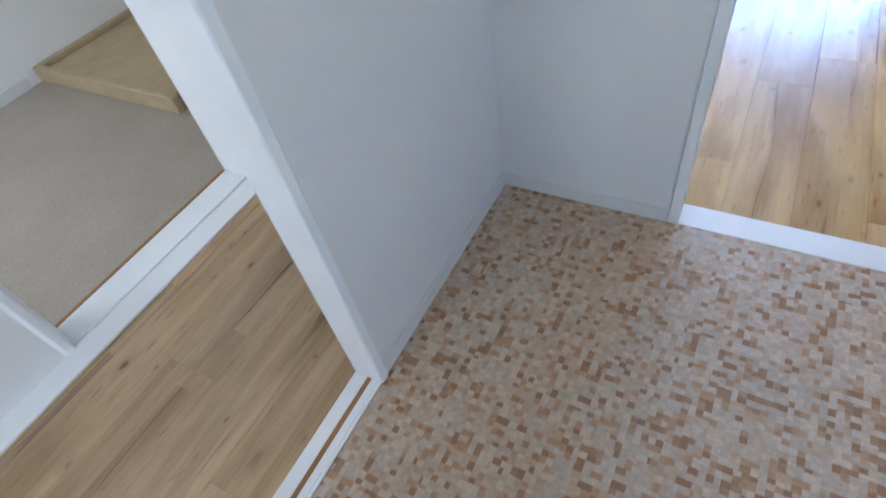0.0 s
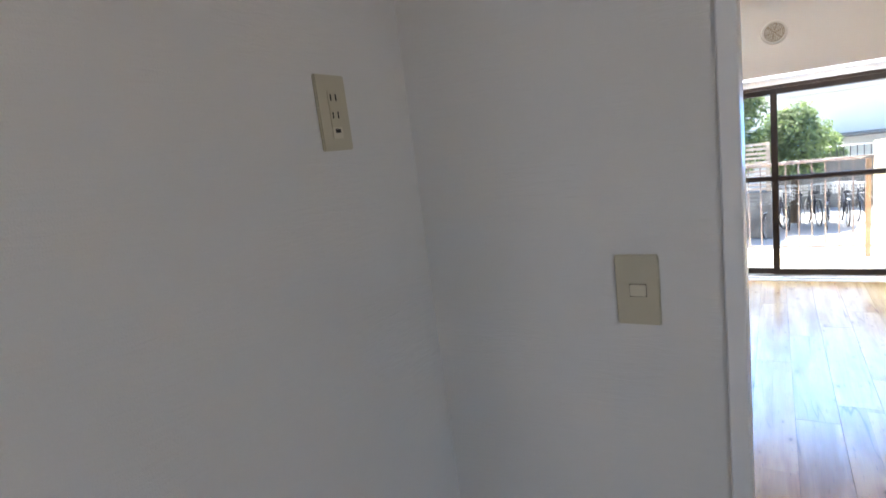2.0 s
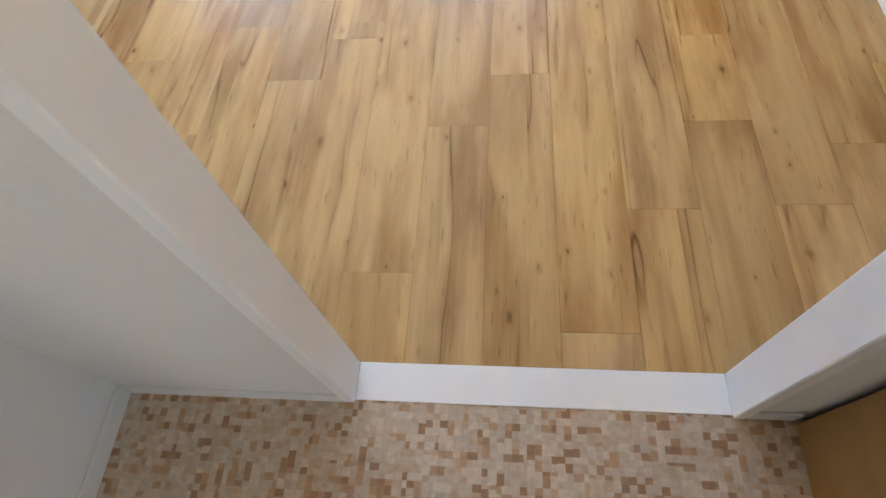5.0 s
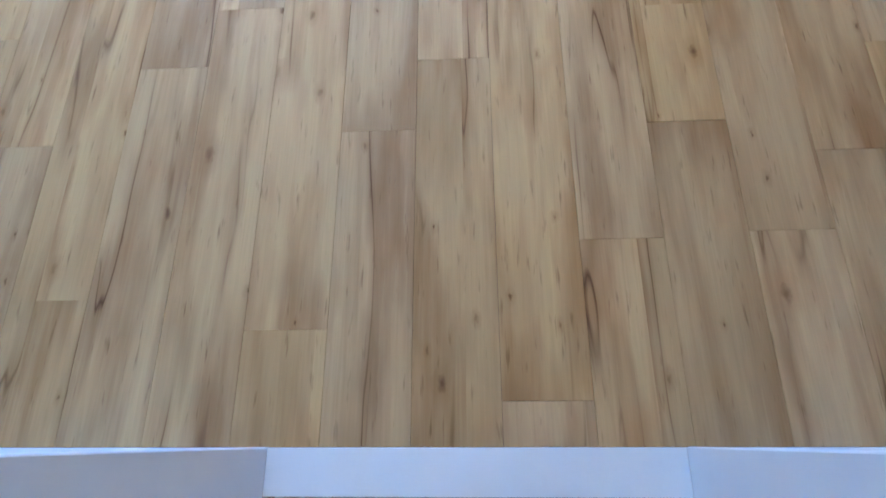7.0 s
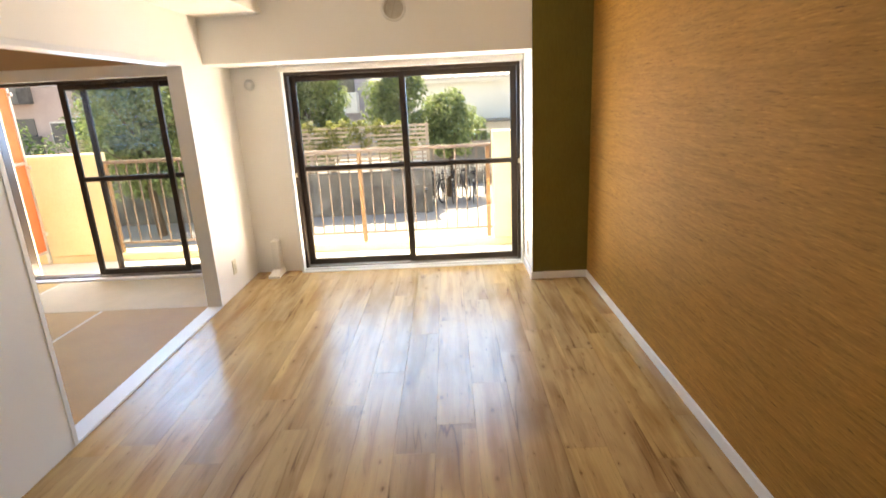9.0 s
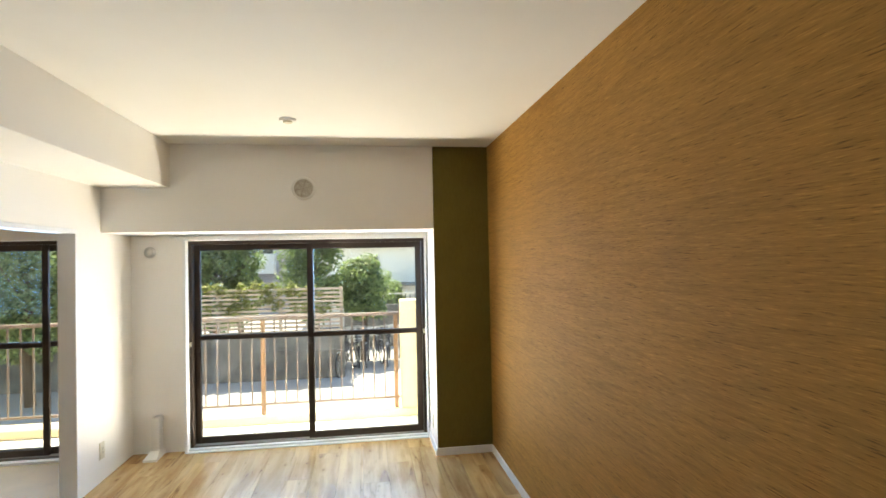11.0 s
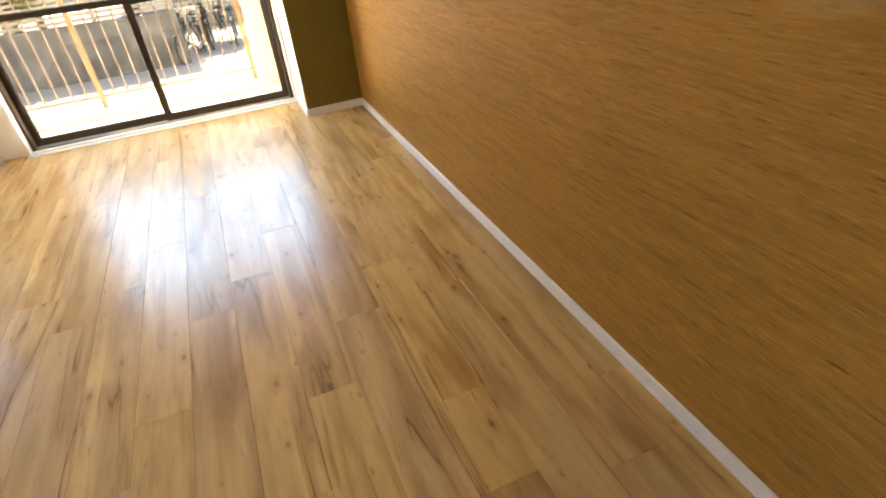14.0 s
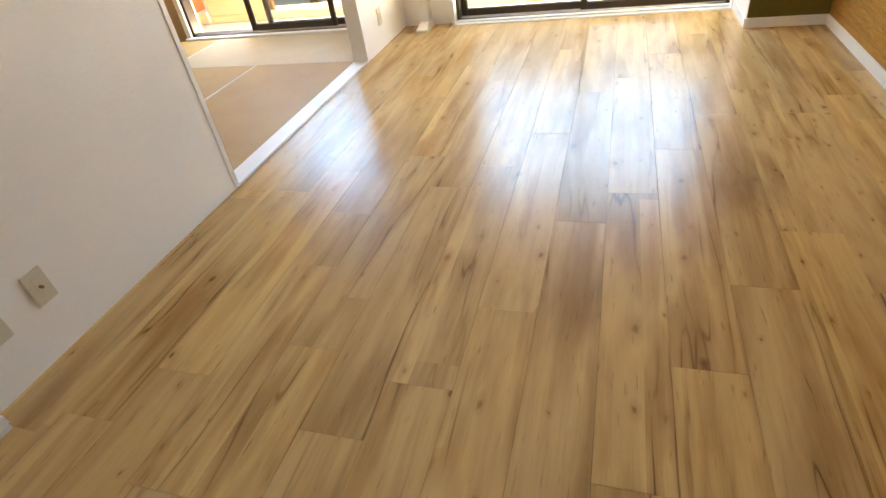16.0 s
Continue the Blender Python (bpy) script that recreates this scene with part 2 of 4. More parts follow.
    kv.inputs[1].default_value = (0.10, 0.10, 0)
    nt.links.new(warp.outputs["Color"], kv.inputs[0])
    nt.links.new(coords(nt, (8.5, 4.2, 0), o), kv.inputs[2])
    nt.links.new(kv.outputs[0], vor.inputs["Vector"])
    pick = node(nt, "ShaderNodeSeparateColor")
    nt.links.new(vor.outputs["Color"], pick.inputs[0])
    size = maths(nt, "MULTIPLY_ADD", maths(nt, "POWER", pick.outputs[1], 4.0), 0.11, 0.034)
    near = maths(nt, "DIVIDE", vor.outputs["Distance"], size)
    some = maths(nt, "GREATER_THAN", pick.outputs[0], 0.55)
    halo = maths(nt, "MULTIPLY", ramp(nt, maths(nt, "MULTIPLY", near, 0.2), [(0.12, (0.38,)), (0.55, (0.0,))]), some)
    col = mix(nt, halo, col, mid)
    knot = maths(nt, "MULTIPLY", ramp(nt, near, [(0.25, (0.8,)), (1.2, (0.0,))]), some)
    col = mix(nt, maths(nt, "MULTIPLY", knot, maths(nt, "MULTIPLY_ADD", pick.outputs[2], 0.7, 0.3)), col, dark)
    value = maths(nt, "MULTIPLY_ADD", maths(nt, "FRACT", maths(nt, "MULTIPLY_ADD", strip, 0.13, maths(nt, "MULTIPLY", rnd, 7.31))), 0.20, 0.88)
    hsv = node(nt, "ShaderNodeHueSaturation")
    nt.links.new(value, hsv.inputs["Value"])
    nt.links.new(maths(nt, "MULTIPLY_ADD", chance(3.77), 0.08, 0.97), hsv.inputs["Saturation"])
    nt.links.new(col, hsv.inputs["Color"])
    nt.links.new(hsv.outputs[0], b.inputs["Base Color"])
    nt.links.new(maths(nt, "MULTIPLY_ADD", blotch, 0.06, rough - 0.03), b.inputs["Roughness"])
    bump(nt, b, fine, 0.02, 0.001)
    return m


M_plank = plank_material("oak_planks", (0.555, 0.366, 0.166), (0.300, 0.148, 0.052), (0.11, 0.047, 0.016), 0.25)
M_hallplank = plank_material("hall_planks", (0.50, 0.36, 0.22), (0.29, 0.185, 0.095), (0.10, 0.055, 0.027), 0.42, 0.16)


def mosaic():
    """Vinyl sheet printed with small basket-woven chips."""
    m, nt, b = material("mosaic_vinyl", 0.48, 0, 0.4)
    v = coords(nt, (1 / 0.032, 1 / 0.032, 1))
    sep = node(nt, "ShaderNodeSeparateXYZ")
    nt.links.new(v, sep.inputs[0])
    x, y = sep.outputs[0], sep.outputs[1]
    ix, iy = maths(nt, "FLOOR", x), maths(nt, "FLOOR", y)
    fx, fy = maths(nt, "FRACT", x), maths(nt, "FRACT", y)
    cell = node(nt, "ShaderNodeCombineXYZ")
    nt.links.new(ix, cell.inputs[0])
    nt.links.new(iy, cell.inputs[1])
    wnz = nt.nodes.new("ShaderNodeTexWhiteNoise")
    nt.links.new(cell.outputs[0], wnz.inputs["Vector"])
    turn = maths(nt, "GREATER_THAN", wnz.outputs["Value"], 0.5)
    keep = maths(nt, "SUBTRACT", 1.0, turn)
    a = maths(nt, "ADD", maths(nt, "MULTIPLY", fx, turn), maths(nt, "MULTIPLY", fy, keep))
    c = maths(nt, "ADD", maths(nt, "MULTIPLY", fy, turn), maths(nt, "MULTIPLY", fx, keep))
    sa = maths(nt, "FLOOR", maths(nt, "MULTIPLY", a, 2.0))
    colr = node(nt, "ShaderNodeSeparateColor")
    nt.links.new(wnz.outputs["Color"], colr.inputs[0])
    split = maths(nt, "MULTIPLY_ADD", colr.outputs[1], 0.5, 0.3)
    sc = maths(nt, "GREATER_THAN", c, split)
    chip = node(nt, "ShaderNodeCombineXYZ")
    nt.links.new(maths(nt, "MULTIPLY_ADD", sa, 0.37, ix), chip.inputs[0])
    nt.links.new(maths(nt, "MULTIPLY_ADD", sc, 0.41, iy), chip.inputs[1])
    nt.links.new(turn, chip.inputs[2])
    w2 = nt.nodes.new("ShaderNodeTexWhiteNoise")
    nt.links.new(chip.outputs[0], w2.inputs["Vector"])
    col = ramp(nt, w2.outputs["Value"], [(0.0, (0.47, 0.375, 0.285)), (0.36, (0.53, 0.435, 0.34)), (0.58, (0.46, 0.335, 0.225)), (0.72, (0.42, 0.265, 0.155)),
                                         (0.84, (0.30, 0.168, 0.088)), (0.93, (0.345, 0.21, 0.118))], "CONSTANT")
    raw = coords(nt)
    col = mix(nt, 1.0, col, ramp(nt, noise_at(nt, raw, 70, 4), [(0.25, (0.80,)), (0.75, (1.16,))]), "MULTIPLY")
    col = mix(nt, 1.0, col, ramp(nt, noise_at(nt, raw, 3, 4), [(0.3, (0.93,)), (0.7, (1.05,))]), "MULTIPLY")
    nt.links.new(col, b.inputs["Base Color"])
    bump(nt, b, noise_at(nt, raw, 260, 2), 0.12, 0.001)
    return m


M_vinyl = mosaic()


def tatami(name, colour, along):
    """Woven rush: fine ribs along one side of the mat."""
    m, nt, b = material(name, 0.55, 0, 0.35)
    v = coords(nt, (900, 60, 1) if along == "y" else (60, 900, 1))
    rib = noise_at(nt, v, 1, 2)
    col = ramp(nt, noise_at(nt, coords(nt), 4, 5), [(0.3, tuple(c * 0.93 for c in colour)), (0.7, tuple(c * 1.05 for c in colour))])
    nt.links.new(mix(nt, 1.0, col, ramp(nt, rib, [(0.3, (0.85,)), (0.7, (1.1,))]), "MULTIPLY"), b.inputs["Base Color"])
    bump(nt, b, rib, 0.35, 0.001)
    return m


M_mat_dark = tatami("tan_rush", (0.47, 0.28, 0.105), "y")
# Paler colour paints in the window sheen on the crosswise weave.
M_mat_sheen = tatami("sheen_rush", (0.56, 0.44, 0.28), "x")
M_matedge = painted("mat_edge", (0.62, 0.55, 0.45), 0.7)


def mottled(name, a, b2, rough=0.85, scale=3.0, fine=60.0, relief=0.4, dist=0.01):
    m, nt, b = material(name, rough, 0, 0.3)
    v = coords(nt)
    big = ramp(nt, noise_at(nt, v, scale, 6, 0.6), [(0.3, a), (0.7, b2)])
    small = ramp(nt, noise_at(nt, v, fine, 4), [(0.25, (0.82,)), (0.75, (1.12,))])
    nt.links.new(mix(nt, 1.0, big, small, "MULTIPLY"), b.inputs["Base Color"])
    bump(nt, b, noise_at(nt, v, fine, 4), relief, dist)
    return m


M_greyfloor = mottled("grey_cushion_floor", (0.36, 0.31, 0.255), (0.42, 0.365, 0.30), 0.38, 3, 90, 0.05, 0.002)
M_palewood = painted("pale_wood", (0.46, 0.36, 0.21), 0.55, 0.1, 12)
M_tanwood = painted("tan_wood_panel", (0.33, 0.18, 0.06), 0.45, 0.1, 9)
M_balcony = mottled("balcony_concrete", (0.50, 0.46, 0.38), (0.60, 0.55, 0.46), 0.8, 4, 80, 0.2, 0.003)
M_cream = mottled("cream_render", (0.66, 0.52, 0.31), (0.72, 0.58, 0.37), 0.85, 3, 120, 0.4, 0.004)
M_railing = painted("brown_railing_paint", (0.19, 0.135, 0.105), 0.45, 0.1, 8)
M_post = painted("orange_tan_post", (0.26, 0.14, 0.07), 0.45, 0.1, 8)
M_orange = painted("orange_board", (0.50, 0.13, 0.045), 0.55, 0.08, 5)
M_asphalt = mottled("pale_asphalt", (0.30, 0.29, 0.28), (0.37, 0.36, 0.35), 0.9, 0.6, 30, 0.5, 0.01)
# Wide dark mottle holds the garden wall's shade and sun dapple.
M_concrete = mottled("weathered_dappled_concrete", (0.085, 0.083, 0.079), (0.24, 0.23, 0.21), 0.9, 1.6, 14, 0.5, 0.02)
M_fence = mottled("grey_brown_wood_fence", (0.34, 0.28, 0.22), (0.44, 0.37, 0.30), 0.8, 4, 40, 0.4, 0.01)
M_bark = mottled("bark", (0.08, 0.055, 0.038), (0.15, 0.11, 0.08), 0.9, 8, 40, 0.8, 0.02)
M_house = mottled("white_render", (0.74, 0.73, 0.68), (0.80, 0.79, 0.74), 0.85, 1, 40, 0.3, 0.01)
M_roof = mottled("pale_roof_tile", (0.50, 0.47, 0.44), (0.62, 0.58, 0.54), 0.7, 3, 20, 0.4, 0.02)
M_flat = mottled("mauve_render", (0.36, 0.335, 0.385), (0.42, 0.39, 0.44), 0.85, 1, 30, 0.3, 0.01)
M_pink = mottled("pinkish_render", (0.48, 0.37, 0.33), (0.55, 0.43, 0.38), 0.85, 1, 30, 0.3, 0.01)
M_darkglass = painted("dark_window_glass", (0.05, 0.06, 0.07), 0.12, 0.1, 2, spec=0.6)
M_blackpaint = painted("black_bicycle_paint", (0.03, 0.03, 0.035), 0.3)


def leaves(name, a, b2):
    m, nt, b = material(name, 0.5, 0, 0.35)
    geo = nt.nodes.new("ShaderNodeNewGeometry")
    col = ramp(nt, geo.outputs["Random Per Island"], [(0.0, a), (0.6, b2), (1.0, tuple(c * 1.5 for c in b2))])
    nt.links.new(col, b.inputs["Base Color"])
    tr = nt.nodes.new("ShaderNodeBsdfTranslucent")
    nt.links.new(mix(nt, 1.0, col, (1.25, 1.35, 0.8), "MULTIPLY"), tr.inputs[0])
    ms = nt.nodes.new("ShaderNodeMixShader")
    ms.inputs[0].default_value = 0.5
    nt.links.new(b.outputs[0], ms.inputs[1])
    nt.links.new(tr.outputs[0], ms.inputs[2])
    nt.links.new(ms.outputs[0], nt.nodes["Material Output"].inputs[0])
    return m


M_leaf = leaves("evergreen_leaves", (0.065, 0.105, 0.045), (0.21, 0.26, 0.13))
M_leafdark = leaves("dark_hedge_leaves", (0.02, 0.05, 0.02), (0.05, 0.09, 0.035))
M_vine = leaves("vine_leaves", (0.10, 0.13, 0.035), (0.22, 0.22, 0.085))


def pane_material():
    m = bpy.data.materials.new("window_glass")
    m.use_nodes = True
    nt = m.node_tree
    nt.nodes.remove(nt.nodes["Principled BSDF"])
    tr = node(nt, "ShaderNodeBsdfTransparent", Color=(0.95, 0.97, 0.96, 1))
    gl = node(nt, "ShaderNodeBsdfGlossy", Roughness=0.01)
    fr = node(nt, "ShaderNodeFresnel", IOR=1.45)
    ms = nt.nodes.new("ShaderNodeMixShader")
    nt.links.new(fr.outputs[0], ms.inputs[0])
    nt.links.new(tr.outputs[0], ms.inputs[1])
    nt.links.new(gl.outputs[0], ms.inputs[2])
    nt.links.new(ms.outputs[0], nt.nodes["Material Output"].inputs[0])
    return m


M_glass = pane_material()


# ---------------------------------------------------------------- building helpers
def boxes(items, bev=0.0, seg=1):
    """One bmesh of boxes (x0, y0, z0, x1, y1, z1), edges rounded by bev."""
    bm = bmesh.new()
    for x0, y0, z0, x1, y1, z1 in items:
        bmesh.ops.create_cube(bm, size=1, matrix=Matrix.Translation(((x0 + x1) / 2, (y0 + y1) / 2, (z0 + z1) / 2))
                              @ Matrix.Diagonal((abs(x1 - x0), abs(y1 - y0), abs(z1 - z0), 1)))
    if bev:
        bmesh.ops.bevel(bm, geom=bm.edges[:], offset=bev, segments=seg, affect="EDGES", clamp_overlap=True)
    return bm


def rod(p, q, r, r2=None, sides=10, bm=None):
    """A round bar from p to q."""
    bm = bm or bmesh.new()
    p, q = Vector(p), Vector(q)
    d = q - p
    m = Matrix.Translation((p + q) / 2) @ d.to_track_quat("Z", "Y").to_matrix().to_4x4()
    bmesh.ops.create_cone(bm, cap_ends=True, segments=sides, radius1=r, radius2=r if r2 is None else r2, depth=d.length, matrix=m)
    return bm


def lathe(profile, centre, axis, sides=32):
    """Turns (radius, height) pairs round an axis through centre."""
    bm = bmesh.new()
    rot = Vector(axis).to_track_quat("Z", "Y").to_matrix()
    rings = []
    for r, h in profile:
        rings.append([bm.verts.new(Vector(centre) + rot @ Vector((r * math.cos(2 * math.pi * k / sides), r * math.sin(2 * math.pi * k / sides), h)))
                      for k in range(sides)])
    for a, b in zip(rings, rings[1:]):
        for k in range(sides):
            bm.faces.new((a[k], a[(k + 1) % sides], b[(k + 1) % sides], b[k]))
    bm.faces.new(rings[0][::-1])
    bm.faces.new(rings[-1])
    bmesh.ops.recalc_face_normals(bm, faces=bm.faces[:])
    return bm


def thing(name, at, label, category, group="", kind=""):
    ob = new(name)
    ob.empty_display_size = 0.05
    ob.location = at
    return tagged(ob, label, category, group, kind)


def origin(ob):
    v = Vector((0, 0, 0))
    while ob:
        v += ob.location
        ob = ob.parent
    return v


def part(name, bm, mat, parent=None, label="", smooth=False):
    """Links a bmesh in world places as one mesh object under a thing or a part."""
    me = bpy.data.meshes.new(name)
    if parent is not None:
        bmesh.ops.translate(bm, verts=bm.verts[:], vec=-origin(parent))
    if smooth:
        for f in bm.faces:
            f.smooth = True
    bm.to_mesh(me)
    bm.free()
    me.materials.append(mat)
    ob = new(name, me)
    if parent is not None:
        ob.parent = parent
    return tagged(ob, label) if label else ob


def structure(name, items, mat, label, category, bev=0.0):
    return tagged(part(name, boxes(items, bev), mat), label, category, kind="structure")


# ---------------------------------------------------------------- living room shell
XL, XR, YW, CEIL = -1.500, 1.402, 4.68, 2.457
DL, DR = -0.105, 0.724            # doorway between kitchen and living room
HEAD = 2.02

floor = structure("floor", [(XL, 0.0, -0.12, XR, YW, -0.005)], M_slot, "living room floor laid with knotty light oak planks", "floor")
wall_left = structure("wall_left", [(XL - 0.1, -0.09, -0.1, XL, 2.097, 2.6), (XL - 0.1, 3.841, -0.1, XL, YW + 0.12, 2.6), (XL - 0.1, 2.097, 1.805, XL, 3.841, 2.6)],
                      M_wall, "white papered wall with a wide opening to the tatami room", "wall")
wall_right = structure("wall_right", [(XR, -0.09, -0.1, XR + 0.15, YW + 0.12, 2.6)], M_brown,
                       "brown horizontally threaded accent wallpaper wall", "wall")
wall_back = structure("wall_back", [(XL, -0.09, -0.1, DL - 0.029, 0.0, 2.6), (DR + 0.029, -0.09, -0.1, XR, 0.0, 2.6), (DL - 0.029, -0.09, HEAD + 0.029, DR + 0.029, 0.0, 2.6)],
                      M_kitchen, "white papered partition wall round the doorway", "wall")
WX0, WX1, WZ1 = -1.055, 0.930, 1.745
wall_window = structure("wall_window", [(XL, YW, -0.1, WX0, YW + 0.14, 2.6), (WX1, YW, -0.1, XR, YW + 0.14, 2.6), (WX0, YW, WZ1, WX1, YW + 0.14, 2.6), (WX0, YW, -0.1, WX1, YW + 0.14, 0.0)],
                        M_wall, "white papered wall round the balcony window", "wall")
ceiling = structure("ceiling", [(XL, 0.0, CEIL, XR, YW, 2.6)], M_ceil, "white papered living room ceiling", "ceiling")
beam_window = structure("beam_window", [(XL, 4.168, 1.797, 0.955, YW, CEIL - 0.001)], M_wall, "deep white papered beam above the window", "beam", 0.003)
beam_side = structure("beam_side", [(XL, 0.0, 2.125, -1.02, 4.168, CEIL - 0.001)], M_wall, "white papered beam along the side wall", "beam", 0.003)
column = structure("column", [(0.957, 4.168, -0.004, XR, YW, CEIL - 0.001)], M_olive, "dark olive papered corner column", "column", 0.003)
structure("column_side", [(0.953, 4.171, 0.0, 0.957, YW, 1.797)], M_wall, "white papered side of the corner column", "wall")
structure("baseboard", [(XR - 0.011, 0.0, 0.0, XR, 4.157, 0.060)], M_trim, "white painted baseboard along the brown wall", "baseboard", 0.002)
structure("baseboard", [(0.953, 4.157, 0.0, XR, 4.168, 0.060)], M_trim, "white painted baseboard round the olive column", "baseboard", 0.002)
structure("baseboard", [(0.942, 4.157, 0.0, 0.953, 4.62, 0.060)], M_trim, "white painted baseboard on the column side", "baseboard", 0.002)

# doorway from the kitchen
structure("threshold", [(DL, -0.0902, -0.02, DR, 0.0, 0.0015)], M_trim, "white painted doorway threshold", "threshold", 0.001)
structure("door_frame", [(DL - 0.029, -0.097, 0.0, DL, 0.001, HEAD), (DR, -0.097, 0.0, DR + 0.029, 0.001, HEAD), (DL - 0.029, -0.097, HEAD, DR + 0.029, 0.001, HEAD + 0.029)],
          M_trim, "white painted wooden door frame without a door", "door frame", 0.0025)

# opening to the tatami room
structure("opening_frame", [(XL - 0.106, 2.097, 0.0, XL + 0.005, 2.125, 1.775), (XL - 0.106, 3.811, 0.0, XL + 0.005, 3.841, 1.775), (XL - 0.106, 2.097, 1.775, XL + 0.005, 3.841, 1.805)],
          M_trim, "white painted frame of the sliding door opening", "door frame", 0.002)
structure("sliding_sill", [(XL - 0.106, 2.125, -0.02, XL + 0.004, 3.811, 0.012)], M_trim, "white painted sliding door sill on the floor", "threshold", 0.002)

# ---------------------------------------------------------------- tatami room shell
TX0, TX1, TY0 = -4.05, XL - 0.1, 1.35
structure("tatami_base", [(TX0, TY0, -0.12, TX1, YW, -0.02)], M_slot, "base under the tatami mats", "floor")
TW0, TW1 = -3.645, -1.945
structure("wall_tatami_window", [(TX0, YW, -0.1, TW0, YW + 0.14, 2.6), (TW1, YW, -0.1, TX1, YW + 0.14, 2.6), (TW0, YW, 1.775, TW1, YW + 0.14, 2.6), (TW0, YW, -0.1, TW1, YW + 0.14, 0.0)],
          M_sand, "tan papered wall round the tatami room window", "wall")
structure("wall_tatami_west", [(TX0 - 0.12, TY0, -0.1, TX0, YW + 0.14, 2.6)], M_sand, "tan papered tatami room wall", "wall")
structure("wall_tatami_back", [(TX0 - 0.12, TY0 - 0.1, -0.1, TX1, TY0, 2.6)], M_sand, "tan papered tatami room wall", "wall")
structure("ceiling_tatami", [(TX0, TY0, 2.36, TX1, YW, 2.6)], M_sand, "tan board ceiling of the tatami room", "ceiling")
structure("window_lintel", [(TX0, YW - 0.035, 1.765, TX1, YW - 0.001, 1.865)], M_trim, "white painted lintel rail above the tatami room window", "trim", 0.003)
structure("window_casing", [(TW1, YW - 0.03, 0.0, TW1 + 0.05, YW - 0.001, 1.764), (TW0 - 0.05, YW - 0.03, 0.0, TW0, YW - 0.001, 1.764), (TW0 - 0.05, YW - 0.06, -0.019, TW1 + 0.05, YW - 0.001, 0.018)],
          M_trim, "white painted casing round the tatami room window", "trim", 0.002)

# ---------------------------------------------------------------- kitchen, hall and side room shells
KX0, KX1, KY0 = -0.676, 2.0, -3.1
structure("kitchen_floor", [(KX0, KY0, -0.12, KX1, -0.09, 0.0)], M_vinyl, "vinyl floor printed with small brown and beige mosaic chips", "floor")
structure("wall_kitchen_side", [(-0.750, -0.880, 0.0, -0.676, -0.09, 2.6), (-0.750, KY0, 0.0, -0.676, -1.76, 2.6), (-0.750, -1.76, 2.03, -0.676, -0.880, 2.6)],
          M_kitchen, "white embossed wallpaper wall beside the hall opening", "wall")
structure("hall_jamb", [(-0.756, -0.910, 0.0, -0.662, -0.880, 2.0), (-0.756, -1.76, 0.0, -0.662, -1.73, 2.0), (-0.756, -1.76, 2.0, -0.662, -0.88, 2.03)],
          M_trim, "white painted frame of the hall opening", "door frame", 0.004)
sill = structure("hall_sill", [(-0.752, -1.73, -0.02, -0.712, -0.91, 0.006), (-0.698, -1.73, -0.02, -0.676, -0.91, 0.006), (-0.676, -1.73, 0.0002, -0.667, -0.91, 0.006)], M_trim, "white painted sliding sill to the hall", "threshold", 0.0015)
structure("sill_rail", [(-0.712, -1.73, -0.02, -0.698, -0.91, 0.004)], M_brownstrip, "brown rail strip let into the white sill", "threshold")
BY0, BY1 = -2.5, -1.6            # unseen opening, added for the kitchen lamp
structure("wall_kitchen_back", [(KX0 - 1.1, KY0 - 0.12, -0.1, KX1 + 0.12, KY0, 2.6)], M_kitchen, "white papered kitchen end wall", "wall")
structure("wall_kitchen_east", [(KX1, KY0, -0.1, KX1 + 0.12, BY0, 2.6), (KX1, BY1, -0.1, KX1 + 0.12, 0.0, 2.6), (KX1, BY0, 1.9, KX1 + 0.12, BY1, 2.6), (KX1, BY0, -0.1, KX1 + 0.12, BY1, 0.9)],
          M_kitchen, "white papered kitchen wall with an unseen opening added for daylight", "wall")
structure("wall_kitchen_north", [(XR, -0.09, -0.1, KX1, 0.0, 2.6)], M_wall, "white papered kitchen wall", "wall")
structure("ceiling_kitchen", [(-3.6, KY0, 2.42, KX1, -0.09, 2.6)], M_ceil, "white papered kitchen ceiling", "ceiling")
structure("baseboard", [(-0.676, -0.88, 0.0, -0.667, -0.097, 0.052)], M_base, "greyish white vinyl baseboard", "baseboard", 0.002)
structure("baseboard", [(-0.676, -0.097, 0.0, DL - 0.029, -0.09, 0.052)], M_base, "greyish white vinyl baseboard", "baseboard", 0.002)
structure("baseboard", [(DR + 0.029, -0.097, 0.0, 0.845, -0.09, 0.052)], M_base, "greyish white vinyl baseboard", "baseboard", 0.002)
hall_floor = structure("hall_floor", [(-1.53, KY0, -0.12, -0.752, -0.09, -0.005)], M_slot, "hall floor of light oak planks", "floor")
SX = -1.62
structure("wall_hall_west", [(SX - 0.13, -0.34, 0.0, SX, -0.09, 2.6), (SX - 0.13, KY0, 0.0, SX, -1.23, 2.6), (SX - 0.13, -1.23, 2.0, SX, -0.34, 2.6)],
          M_wall, "white papered hall wall round the side room doorway", "wall")
structure("hall_plinth", [(SX - 0.12, KY0, -0.02, -1.53, -0.09, 0.008)], M_trim, "white painted floor border along the hall", "threshold", 0.002)
structure("side_threshold", [(SX - 0.125, -1.19, 0.008, SX - 0.005, -0.385, 0.014)], M_trim, "raised white painted doorway threshold", "threshold", 0.003)
structure("side_rail", [(SX - 0.142, -1.19, -0.01, SX - 0.127, -0.385, 0.012)], M_brownstrip, "brown rail strip along the threshold", "threshold")
